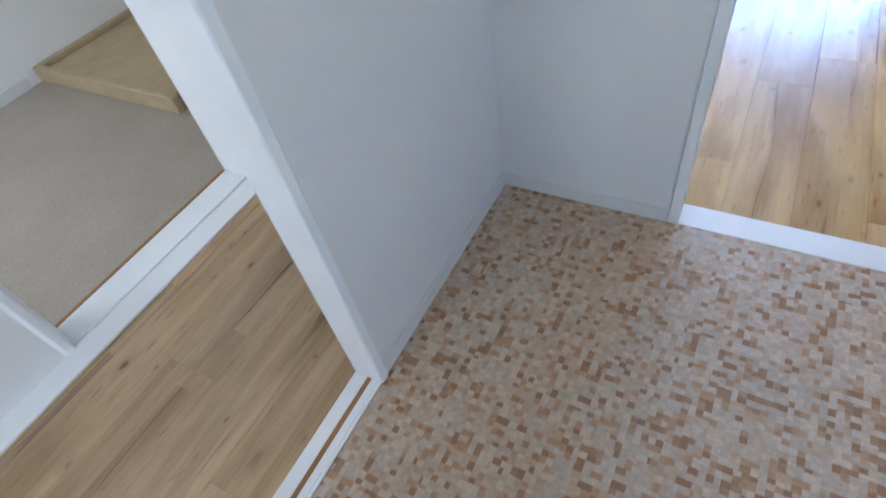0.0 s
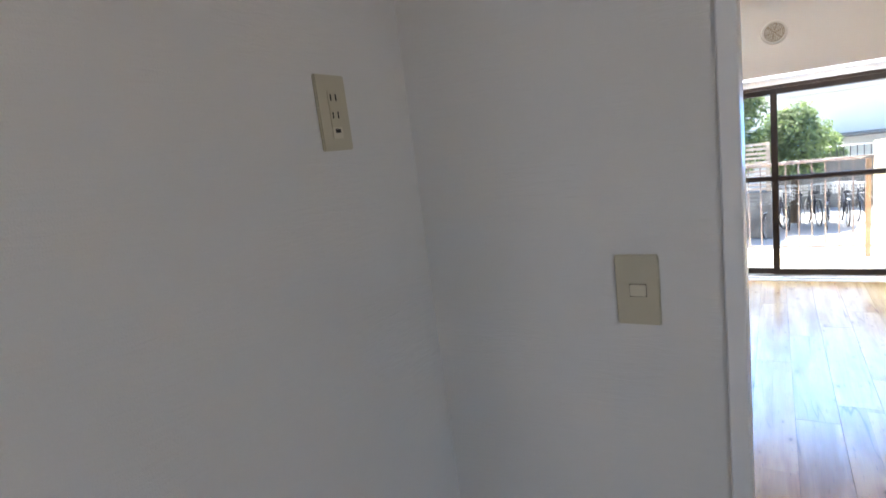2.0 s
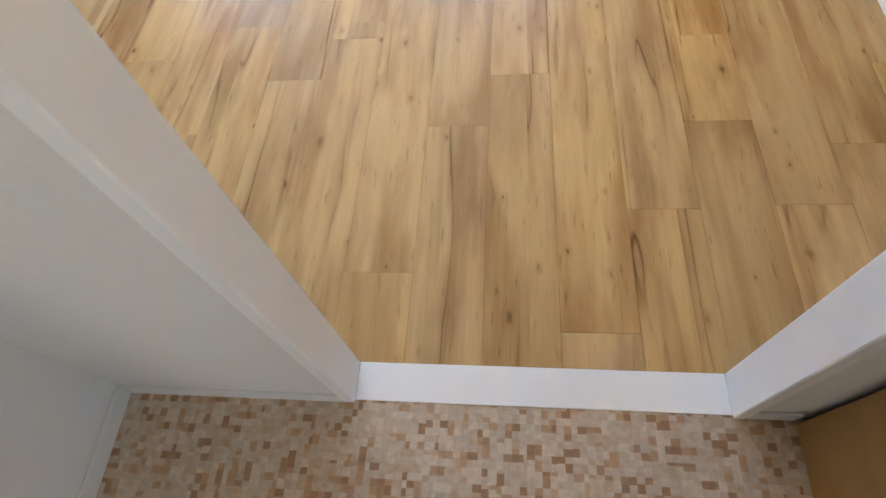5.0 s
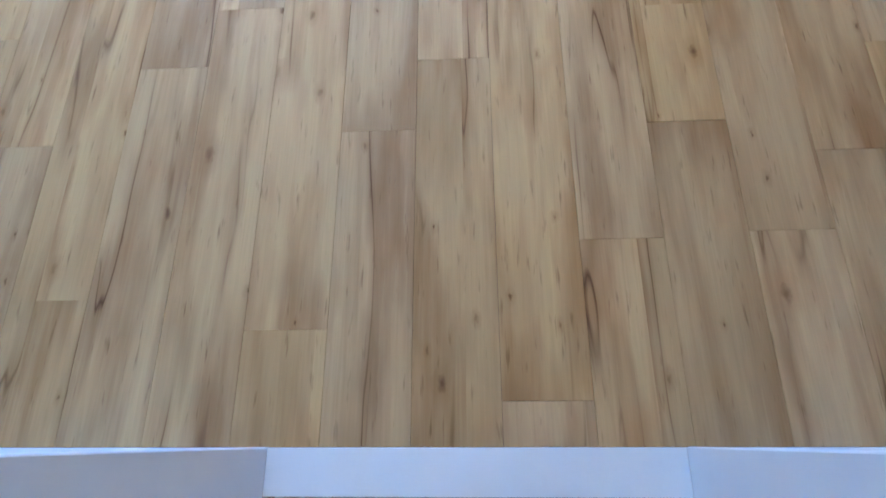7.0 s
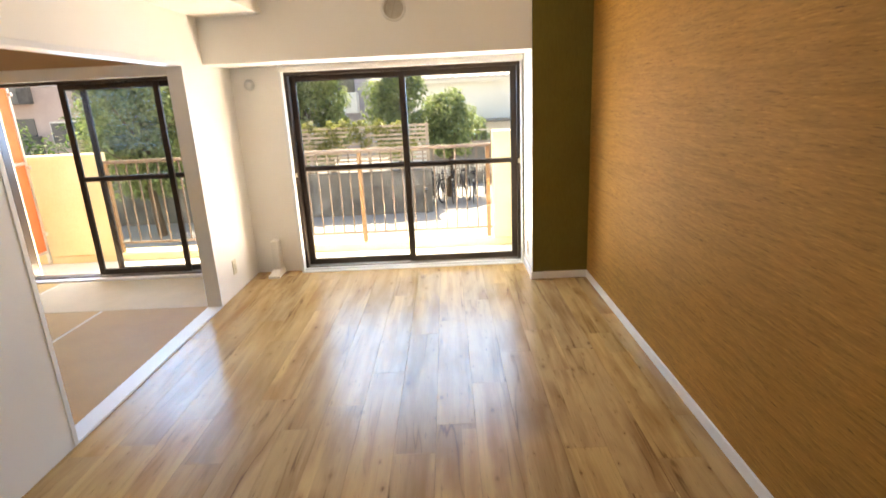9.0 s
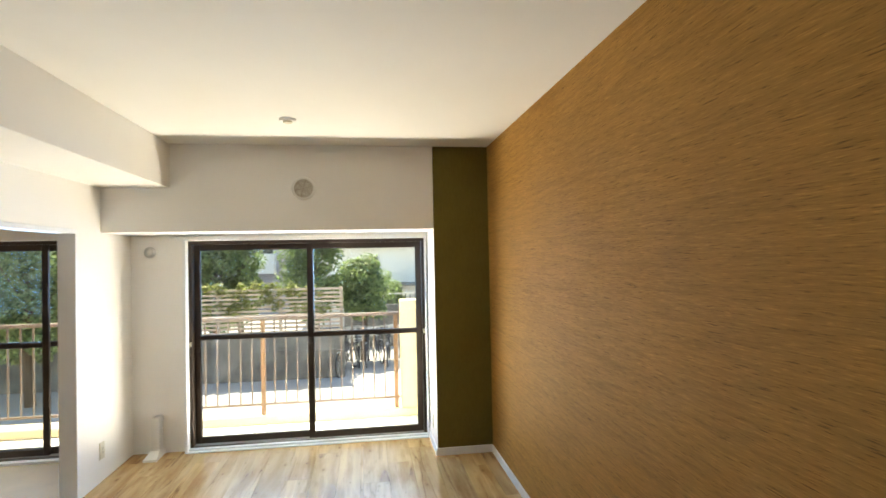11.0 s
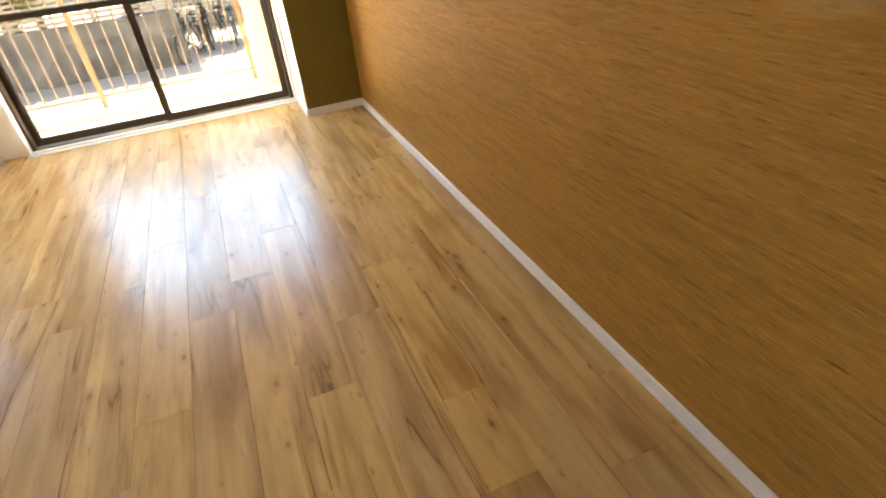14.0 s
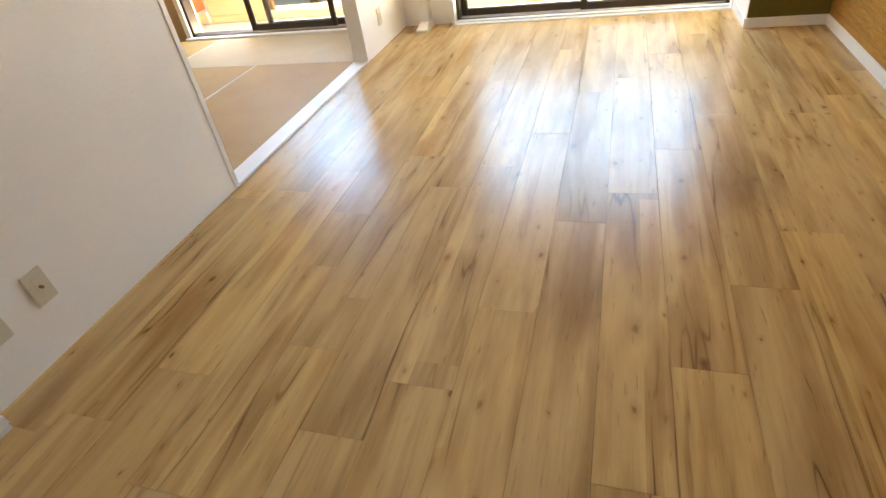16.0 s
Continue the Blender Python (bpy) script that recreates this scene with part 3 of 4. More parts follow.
structure("side_frame", [(SX - 0.14, -0.385, 0.0, SX + 0.012, -0.335, 2.0), (SX - 0.14, -1.235, 0.0, SX + 0.012, -1.19, 2.0), (SX - 0.14, -1.235, 2.0, SX + 0.012, -0.335, 2.04)],
          M_trim, "white rounded door frame of the side room", "door frame", 0.012)
structure("side_floor", [(-3.4, -2.4, -0.12, SX - 0.142, 0.8, 0.0)], M_greyfloor, "grey cushion floor of the side room", "floor")
structure("wall_side_west", [(-3.52, -2.4, -0.1, -3.4, 0.8, 2.6)], M_wall, "white papered side room wall", "wall")
structure("wall_side_north", [(-3.52, 0.8, -0.1, SX - 0.13, 0.92, 2.6)], M_wall, "white papered side room wall", "wall")
structure("wall_side_south", [(-3.52, -2.52, -0.1, SX - 0.13, -2.4, 2.6)], M_wall, "white papered side room wall", "wall")
structure("wall_side_east", [(SX - 0.13, -0.09, -0.1, XL - 0.1, 0.92, 2.6)], M_wall, "white papered side room wall", "wall")
structure("ceiling_side", [(-3.4, -0.09, 2.42, SX - 0.13, 0.8, 2.6)], M_ceil, "white papered side room ceiling", "ceiling")
structure("baseboard", [(-3.4, -2.4, 0.0, -3.39, -0.2, 0.06)], M_base, "greyish white baseboard in the side room", "baseboard", 0.002)


# ---------------------------------------------------------------- windows
def sash(parent, x0, x1, z0, z1, y, zmid):
    s = part("sash", boxes([(x0, y, z0, x0 + 0.046, y + 0.028, z1), (x1 - 0.046, y, z0, x1, y + 0.028, z1), (x0 + 0.046, y, z1 - 0.045, x1 - 0.046, y + 0.028, z1),
                            (x0 + 0.046, y, z0, x1 - 0.046, y + 0.028, z0 + 0.050), (x0 + 0.046, y, zmid - 0.017, x1 - 0.046, y + 0.028, zmid + 0.017)], 0.0025), M_bronze, parent)
    for a, b in ((z0 + 0.050, zmid - 0.017), (zmid + 0.017, z1 - 0.045)):
        g = part("pane", boxes([(x0 + 0.046, y + 0.012, a, x1 - 0.046, y + 0.016, b)]), M_glass, s)
        g.visible_shadow = False
        part("gasket", boxes([(x0 + 0.046, y + 0.007, a, x0 + 0.051, y + 0.021, b), (x1 - 0.051, y + 0.007, a, x1 - 0.046, y + 0.021, b),
                              (x0 + 0.051, y + 0.007, a, x1 - 0.051, y + 0.021, a + 0.005), (x0 + 0.051, y + 0.007, b - 0.005, x1 - 0.051, y + 0.021, b)]), M_rubber, s)
    return s


def frame_of(parent, x0, x1, z1, y):
    part("window_frame", boxes([(x0, y, 0.0, x0 + 0.026, y + 0.11, z1), (x1 - 0.026, y, 0.0, x1, y + 0.11, z1), (x0 + 0.026, y, z1 - 0.03, x1 - 0.026, y + 0.11, z1),
                                (x0 + 0.026, y + 0.005, 0.0, x1 - 0.026, y + 0.11, 0.020)], 0.002), M_bronze, parent)
    part("track", boxes([(x0 + 0.026, y + 0.030, 0.026, x1 - 0.026, y + 0.034, 0.038), (x0 + 0.026, y + 0.070, 0.026, x1 - 0.026, y + 0.074, 0.038)]), M_steel, parent)


window_1 = thing("window_1", (0, YW, 0), "dark bronze aluminium sliding balcony window, closed", "window", kind="structure")
frame_of(window_1, WX0, WX1, WZ1, YW)
left = sash(window_1, WX0 + 0.028, -0.038, 0.034, 1.715, YW + 0.058, 0.925)
right = sash(window_1, -0.090, WX1 - 0.028, 0.034, 1.715, YW + 0.020, 0.925)
part("crescent_lock", boxes([(-0.084, YW + 0.004, 0.80, -0.056, YW + 0.020, 0.86), (-0.076, YW - 0.012, 0.84, -0.064, YW + 0.004, 0.90)], 0.003), M_bronze, window_1)
part("sash_latch", boxes([(WX0 + 0.004, YW - 0.006, 0.86, WX0 + 0.02, YW + 0.0, 0.90)], 0.002), M_ivory, window_1, "pale plastic latch")
part("sash_latch", boxes([(WX1 - 0.02, YW - 0.006, 0.90, WX1 - 0.004, YW + 0.0, 0.94)], 0.002), M_ivory, window_1, "pale plastic latch")
structure("window_trim", [(WX0 - 0.024, 4.61, 0.0, WX0, YW + 0.0, WZ1 + 0.001), (WX1, 4.61, 0.0, 0.941, YW + 0.0, WZ1 + 0.001), (WX0 - 0.024, 4.61, WZ1 + 0.001, 0.953, YW + 0.0, 1.797)],
          M_trim, "white painted casing round the balcony window", "trim", 0.002)
structure("window_sill", [(WX0, 4.605, -0.004, WX1, YW - 0.001, 0.010), (WX0, 4.640, 0.010, WX1, YW - 0.001, 0.024)], M_alu, "white window sill with a stepped track", "sill", 0.002)

window_2 = thing("window_2", (-2.8, YW, 0), "dark bronze aluminium sliding window standing half open", "window", kind="structure")
frame_of(window_2, TW0, TW1, 1.765, YW)
sash(window_2, -2.995, -2.135, 0.034, 1.735, YW + 0.020, 0.925)
sash(window_2, -2.835, TW1 - 0.028, 0.034, 1.735, YW + 0.058, 0.925)

# curtain rail over the balcony window
rail = thing("curtain_rail", (-1.06, 4.60, 1.78), "short white curtain rail under the beam", "curtain rail")
part("track", boxes([(-1.16, 4.592, 1.766, 0.940, 4.606, 1.782)], 0.002), M_plastic, rail)
for k in range(4):
    part("bracket", boxes([(-1.10 + 0.66 * k, 4.588, 1.780, -1.07 + 0.66 * k, 4.609, 1.797)], 0.002), M_plastic, rail)


# ---------------------------------------------------------------- fittings
def wall_plate(name, at, normal, width, height, label, category, mat):
    """A rounded plate on a wall; returns the thing and a function that maps plate places to the world."""
    t = thing(name, at, label, category)
    n = Vector(normal)
    side = Vector((0, 0, 1)).cross(n).normalized()

    def solid(items, bev):
        bm = boxes(items, bev, 2)
        m = Matrix((side, Vector((0, 0, 1)), n)).transposed().to_4x4()
        bmesh.ops.transform(bm, matrix=Matrix.Translation(at) @ m, verts=bm.verts[:])
        return bm
    part("plate", solid([(-width / 2, -height / 2, 0.0, width / 2, height / 2, 0.0065)], 0.0022), mat, t)
    return t, solid


sw, solid = wall_plate("light_switch", (-0.2625, -0.0905, 1.240), (0, -1, 0), 0.070, 0.120, "aged ivory single light switch on the white wall", "light switch", M_plate)
part("switch_frame", solid([(-0.0165, -0.013, 0.006, 0.0165, 0.013, 0.0085)], 0.001), M_plate, sw)
part("gap", solid([(-0.0120, -0.0107, 0.007, 0.0150, 0.0110, 0.0088)], 0.0), M_slot, sw)
part("rocker", solid([(-0.0112, -0.0095, 0.008, 0.0145, 0.0105, 0.0125)], 0.0015), M_ivory, sw, "paler ivory rocker")

so, solid = wall_plate("power_outlet", (-0.6755, -0.312, 1.589), (1, 0, 0), 0.070, 0.120, "aged ivory double socket with earth terminal", "power outlet", M_plate)
part("socket_body", solid([(-0.0125, -0.032, 0.006, 0.0125, 0.036, 0.0082)], 0.001), M_plate, so)
for zc in (0.024, -0.004):
    for xc in (-0.006, 0.006):
        part("slot", solid([(xc - 0.0012, zc - 0.005, 0.008, xc + 0.0012, zc + 0.005, 0.0088)], 0.0), M_slot, so)
part("earth_lid", solid([(-0.0125, -0.041, 0.006, 0.0125, -0.022, 0.0085)], 0.001), M_ivory, so)
part("earth_slot", solid([(-0.006, -0.032, 0.008, 0.006, -0.026, 0.0092)], 0.0), M_slot, so)


def floor_outlet(at, normal, label):
    t, sol = wall_plate("power_outlet", at, normal, 0.070, 0.120, label, "power outlet", M_ivory)
    part("socket_body", sol([(-0.0125, -0.034, 0.006, 0.0125, 0.034, 0.0085)], 0.001), M_ivory, t)
    for zc in (0.014, -0.014):
        for xc in (-0.006, 0.006):
            part("slot", sol([(xc - 0.0012, zc - 0.005, 0.0082, xc + 0.0012, zc + 0.005, 0.009)], 0.0), M_slot, t)
    return t


floor_outlet((XL + 0.0005, 4.150, 0.222), (1, 0, 0), "pale ivory double socket low on the white wall near the window")
floor_outlet((0.9525, 4.40, 0.21), (-1, 0, 0), "pale ivory socket on the side of the olive column")
tv, solid = wall_plate("antenna_outlet", (XL + 0.0005, 1.130, 0.237), (1, 0, 0), 0.070, 0.118, "pale ivory aerial socket plate low on the wall", "aerial outlet", M_ivory)
part("collar", solid([(-0.0125, -0.034, 0.006, 0.0125, 0.034, 0.0085)], 0.001), M_ivory, tv)
part("jack", lathe([(0.0055, 0.0), (0.0055, 0.012), (0.003, 0.012), (0.003, 0.014)], (XL + 0.0075, 1.130, 0.237), (1, 0, 0), 14), M_brownstrip, tv, "brass aerial jack")
floor_outlet((XL + 0.0005, 0.957, 0.228), (1, 0, 0), "pale ivory double socket beside the aerial plate")

cable = thing("cable_box", (-1.45, 0.72, 0.0), "small white cable box on the floor against the wall", "cable box")
part("lid", boxes([(-1.498, 0.63, 0.016, -1.405, 0.800, 0.055)], 0.006, 2), M_plastic, cable)
part("base", boxes([(-1.496, 0.634, 0.0, -1.409, 0.796, 0.016)], 0.002), M_base, cable)

# round ventilation grille on the beam
vent = thing("air_vent", (-0.05, 4.168, 2.12), "round beige air vent with radial slats on the beam", "air vent")
VC = (-0.05, 4.1675, 2.12)
part("rim", lathe([(0.060, 0.001), (0.090, 0.001), (0.090, 0.006), (0.084, 0.013), (0.072, 0.013), (0.068, 0.008), (0.060, 0.008)], VC, (0, -1, 0), 40), M_plastic, vent, "white rim", True)
part("backing", lathe([(0.069, 0.0015), (0.069, 0.006), (0.01, 0.0075)], VC, (0, -1, 0), 32), M_brownstrip, vent)
for r in (0.020, 0.032, 0.044, 0.056, 0.066):
    ring = bmesh.new()
    for k in range(28):
        a0, a1 = 2 * math.pi * k / 28, 2 * math.pi * (k + 1) / 28
        rod((VC[0] + r * math.cos(a0), VC[1] - 0.0095, VC[2] + r * math.sin(a0)), (VC[0] + r * math.cos(a1), VC[1] - 0.0095, VC[2] + r * math.sin(a1)), 0.0034, None, 5, ring)
    part("ring", ring, M_grille, vent)
for k in range(6):
    a = 2 * math.pi * k / 6 + 0.26
    part("spoke", rod((VC[0], VC[1] - 0.011, VC[2]), (VC[0] + 0.07 * math.cos(a), VC[1] - 0.011, VC[2] + 0.07 * math.sin(a)), 0.003, None, 6), M_grille, vent)

cap = thing("sleeve_cap", (-1.35, YW, 1.658), "round grey metal sleeve cap on the white wall", "vent cap")
part("flange", lathe([(0.046, 0.0), (0.046, 0.006), (0.040, 0.011)], (-1.35, YW - 0.0005, 1.658), (0, -1, 0), 32), M_steel, cap, smooth=True)
part("cover", lathe([(0.036, 0.010), (0.034, 0.020), (0.024, 0.026), (0.006, 0.028)], (-1.35, YW - 0.0005, 1.658), (0, -1, 0), 32), M_steel, cap, "dull metal cover", True)

smoke = thing("ceiling_rose", (-0.057, 3.389, CEIL), "round white ceiling fitting without a lamp", "ceiling fitting")
part("base", lathe([(0.052, 0.0), (0.052, 0.010), (0.047, 0.016)], (-0.057, 3.389, CEIL - 0.0005), (0, 0, -1), 36), M_plastic, smoke, smooth=False)
part("socket", lathe([(0.030, 0.014), (0.029, 0.024), (0.022, 0.027)], (-0.057, 3.389, CEIL - 0.0005), (0, 0, -1), 28), M_ivory, smoke)

duct = thing("pipe_cover", (-1.285, 4.60, 0.0), "white plastic pipe cover standing by the wall", "pipe cover")
part("trunking", boxes([(-1.325, 4.575, 0.045, -1.262, YW - 0.001, 0.315)], 0.008, 2), M_plastic, duct)
foot = bmesh.new()
lo = [(-1.345, 4.47), (-1.245, 4.47), (-1.245, YW - 0.001), (-1.345, YW - 0.001)]
hi = [(-1.329, 4.57), (-1.258, 4.57), (-1.258, YW - 0.001), (-1.329, YW - 0.001)]
lv = [foot.verts.new((x, y, 0.0)) for x, y in lo] + [foot.verts.new((x, y, 0.018)) for x, y in lo] + [foot.verts.new((x, y, 0.05)) for x, y in hi]
for a in (0, 4):
    for k in range(4):
        foot.faces.new((lv[a + k], lv[a + (k + 1) % 4], lv[a + 4 + (k + 1) % 4], lv[a + 4 + k]))
foot.faces.new(lv[8:])
foot.faces.new(lv[3::-1])
part("foot", foot, M_plastic, duct)

# kitchen cabinet beside the doorway
cab = thing("kitchen_cabinet", (1.07, -0.45, 0.0), "tan wood kitchen cabinet standing beside the doorway", "cabinet")
part("side_panel", boxes([(0.845, -0.80, 0.004, 0.863, -0.105, 0.86)], 0.0015), M_tanwood, cab)
part("side_panel", boxes([(1.27, -0.80, 0.004, 1.288, -0.105, 0.86)], 0.0015), M_tanwood, cab)
part("carcass", boxes([(0.863, -0.78, 0.08, 1.27, -0.11, 0.85)]), M_tanwood, cab)
part("plinth", boxes([(0.863, -0.74, 0.0, 1.27, -0.13, 0.08)]), M_slot, cab)
door = part("door", boxes([(0.866, -0.80, 0.085, 1.267, -0.782, 0.855)], 0.002), M_tanwood, cab)
part("handle", boxes([(0.90, -0.82, 0.76, 0.91, -0.80, 0.84)], 0.003), M_steel, door)
part("top", boxes([(0.843, -0.815, 0.861, 1.29, -0.104, 0.895)], 0.003), M_trim, cab)

# low wooden tray base in the side room
tray = thing("wooden_platform", (-2.9, 0.2, 0.0), "low pale wood platform with a raised rim", "platform")
part("deck", boxes([(-3.395, -0.10, 0.0, -2.30, 0.78, 0.055)], 0.003), M_palewood, tray)
part("rim", boxes([(-3.395, -0.14, 0.0, -2.28, -0.10, 0.085)], 0.004), M_palewood, tray)
part("rim", boxes([(-3.395, -0.10, 0.055, -3.355, 0.78, 0.085)], 0.004), M_palewood, tray)
part("rim", boxes([(-2.30, -0.10, 0.0, -2.27, 0.78, 0.085)], 0.004), M_brownstrip, tray, "darker end strip")

# ---------------------------------------------------------------- balcony
structure("balcony_floor", [(-4.6, YW + 0.14, -0.30, 2.4, 5.98, -0.12)], M_balcony, "sunlit pale concrete balcony floor", "floor")
structure("balcony_kerb", [(-4.6, 5.70, -0.12, 2.4, 5.95, -0.035)], M_cream, "cream painted kerb under the railing", "kerb", 0.008)
structure("parapet", [(0.775, 5.69, -0.035, 2.4, 5.87, 1.12)], M_cream, "cream rendered balcony parapet", "parapet", 0.008)
structure("parapet", [(-4.6, 5.69, -0.035, -3.45, 5.87, 1.08)], M_cream, "cream rendered balcony parapet", "parapet", 0.008)
# Unseen slab, added so the sun stays off the room floors.
structure("sun_block_slab", [(-4.6, YW + 0.14, 2.42, 2.4, 5.98, 2.6)], M_house, "unseen slab added above the balcony to keep the sun out", "ceiling")
structure("balcony_end", [(2.4, YW + 0.14, -0.3, 2.5, 5.98, 2.6)], M_cream, "cream rendered balcony end wall", "wall")
structure("outer_wall", [(XL - 0.1, YW + 0.141, -0.1, WX0, YW + 0.16, 2.42), (WX1, YW + 0.141, -0.1, 2.4, YW + 0.16, 2.42), (TX0 - 0.55, YW + 0.141, -0.1, TW0, YW + 0.16, 2.42), (TW1, YW + 0.141, -0.1, XL - 0.1, YW + 0.16, 2.42)],
          M_cream, "cream rendered outer wall of the flat", "wall")

railing = thing("balcony_railing", (-1.3, 5.78, -0.035), "brown painted steel balcony railing with slim balusters", "railing")
part("top_rail", boxes([(-3.44, 5.745, 0.955, 0.77, 5.805, 0.990)], 0.006, 2), M_railing, railing)
part("bottom_rail", boxes([(-3.44, 5.765, 0.060, 0.77, 5.785, 0.085)], 0.002), M_railing, railing)
for x in (-3.42, -2.04, -0.66, 0.725):
    part("post", boxes([(x - 0.022, 5.752, -0.035, x + 0.022, 5.798, 0.955)], 0.003), M_post, railing, "orange-tan square post")
x = -3.42 + 0.115
while x < 0.70:
    if min(abs(x - p) for p in (-3.42, -2.04, -0.66, 0.725)) > 0.04:
        part("baluster", boxes([(x - 0.007, 5.768, 0.085, x + 0.007, 5.782, 0.955)]), M_railing, railing)
    x += 0.115

screen = thing("partition_board", (-4.2, 5.26, -0.1), "orange balcony partition board in a steel frame", "partition")
part("board", boxes([(-4.206, 4.88, 0.05, -4.196, 5.66, 2.30)]), M_orange, screen)
part("frame", boxes([(-4.215, 5.66, -0.1, -4.185, 5.69, 2.42), (-4.215, 4.85, -0.1, -4.185, 4.88, 2.42), (-4.215, 4.88, 0.02, -4.185, 5.66, 0.05), (-4.215, 4.88, 1.00, -4.185, 5.66, 1.03)], 0.002), M_steel, screen)
for z in (0.22, 0.95, 1.7):
    part("bracket", boxes([(-4.185, 5.655, z, -4.15, 5.685, z + 0.035)], 0.003), M_steel, screen)

# ---------------------------------------------------------------- outside
GZ = -1.4
g = bmesh.new()
gv = [g.verts.new(v) for v in ((-2500, -2500, GZ), (2500, -2500, GZ), (2500, 2500, GZ), (-2500, 2500, GZ))]
g.faces.new(gv)
tagged(part("ground", g, M_asphalt), "pale sunlit asphalt yard", "ground", kind="structure")
structure("base_building", [(-12, -9, GZ, 9, YW + 0.14, -0.31), (-12, YW + 0.14, GZ, 9, 5.95, -0.31)], M_cream, "cream rendered base of the building", "wall")

garden = thing("garden_wall", (-5, 13.8, GZ), "weathered grey concrete garden wall with shade and sun dapple painted in", "wall")
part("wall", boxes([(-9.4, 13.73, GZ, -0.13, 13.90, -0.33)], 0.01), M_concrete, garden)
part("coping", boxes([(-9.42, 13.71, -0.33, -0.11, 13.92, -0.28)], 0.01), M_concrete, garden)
fence = thing("slat_fence", (-5, 13.85, -0.31), "weathered brown horizontal slat fence above the wall", "fence")
for k in range(7):
    x = -0.20 - k * 1.5
    part("post", boxes([(x - 0.04, 13.83, -0.28, x + 0.04, 13.90, 0.88)], 0.004), M_fence, fence)
for k in range(11):
    z = -0.24 + k * 0.105
    part("slat", boxes([(-9.3, 13.79, z, -0.15, 13.828, z + 0.058)]), M_fence, fence)


def leaf_cloud(rnd, clumps, per, size, flat=0.75):
    """Vertices and faces of small folded leaves strewn through round clumps (centre, radius)."""
    vs, fs = [], []
    for c, r in clumps:
        for _ in range(per):
            d = Vector((rnd.gauss(0, 1), rnd.gauss(0, 1), rnd.gauss(0, 1))).normalized()
            p = Vector(c) + d * r * (0.55 + 0.5 * rnd.random() ** 0.6) * Vector((1, 1, flat)).length / 1.6
            s = size * rnd.uniform(0.6, 1.35)
            n = (d + Vector((rnd.gauss(0, 0.6), rnd.gauss(0, 0.6), 1.0 + rnd.gauss(0, 0.5)))).normalized()
            q = n.to_track_quat("Z", "Y") @ Euler((0, 0, rnd.uniform(0, 6.28))).to_quaternion()
            k = len(vs)
            for v in ((0, -s, 0), (s * 0.42, 0, s * 0.14), (0, s, 0), (-s * 0.42, 0, s * 0.14)):
                vs.append(p + q @ Vector(v))
            fs += [(k, k + 1, k + 2), (k, k + 2, k + 3)]
    return vs, fs


def cloud_part(name, data, mat, parent=None):
    vs, fs = data
    o = origin(parent) if parent else Vector((0, 0, 0))
    me = bpy.data.meshes.new(name)
    me.from_pydata([tuple(v - o) for v in vs], [], fs)
    me.materials.append(mat)
    ob = new(name, me)
    if parent:
        ob.parent = parent
    return ob


def tree(at, height, spread, low, seed, mat, label, per=120, size=0.06):
    rnd = random.Random(seed)
    t = thing("tree", at, label, "tree", "garden trees")
    base = Vector(at)
    bm = bmesh.new()
    top = base + Vector((rnd.uniform(-0.2, 0.2), 0, height * 0.72))
    knee = base + Vector((rnd.uniform(-0.08, 0.08), 0, low * 0.9))
    rod(base, knee, 0.11, 0.085, 9, bm)
    rod(knee, top, 0.085, 0.03, 9, bm)
    clumps = []
    for k in range(50 + int(62 * spread)):
        f = rnd.random() ** 0.8
        z = low + (height - low) * f
        w = spread * math.sin(math.pi * (0.14 + 0.80 * f)) ** 0.75
        a = rnd.uniform(0, 6.283)
        rr = w * rnd.uniform(0.25, 1.0)
        c = base + Vector((rr * math.cos(a), rr * math.sin(a) * 0.8, z))
        clumps.append((c, rnd.uniform(0.20, 0.38) * spread ** 0.5))
        if k % 5 == 0:
            rod(base + Vector((0, 0, low * 0.8 + (z - low) * 0.45)), c, 0.03, 0.008, 6, bm)
    part("trunk", bm, M_bark, t)
    cloud_part("crown", leaf_cloud(rnd, clumps, per, size), mat, t)
    return t


tree((-3.65, 15.3, GZ), 4.3, 1.0, 1.3, 3, M_leaf, "bushy evergreen tree in sunlight behind the fence", 150)
tree((-3.05, 15.9, GZ), 4.2, 0.5, 1.4, 4, M_leaf, "slim bushy evergreen tree behind the fence", 130)
tree((-1.05, 15.4, GZ), 4.0, 0.82, 1.4, 5, M_leaf, "rounded evergreen tree in sunlight behind the fence", 150)
tree((0.34, 15.9, GZ), 2.85, 0.80, 1.35, 6, M_leaf, "rounded garden tree beside the bicycles", 150)
tree((-6.6, 12.4, GZ), 4.3, 1.5, 1.2, 7, M_leaf, "broad sunlit evergreen tree by the balcony", 170)
tree((-7.9, 14.6, GZ), 3.8, 1.2, 1.3, 8, M_leaf, "broad evergreen tree behind the fence", 110)
tree((1.55, 21.5, GZ), 1.95, 0.45, 0.7, 9, M_leaf, "small round shrub tree before the white house", 40)

rv = random.Random(21)
vine = [((rv.uniform(-9, -0.4), 13.8 + rv.uniform(-0.08, 0.12), 0.84 + rv.uniform(-0.10, 0.12)), rv.uniform(0.06, 0.13)) for _ in range(120)]
vine += [((rv.uniform(-7, -0.5), 13.76, rv.uniform(0.2, 0.8)), rv.uniform(0.06, 0.14)) for _ in range(60)]
tagged(cloud_part("vine", leaf_cloud(rv, [(Vector(c), r) for c, r in vine], 34, 0.05), M_vine), "yellowish climbing vine along the fence top", "vine", kind="stuff")
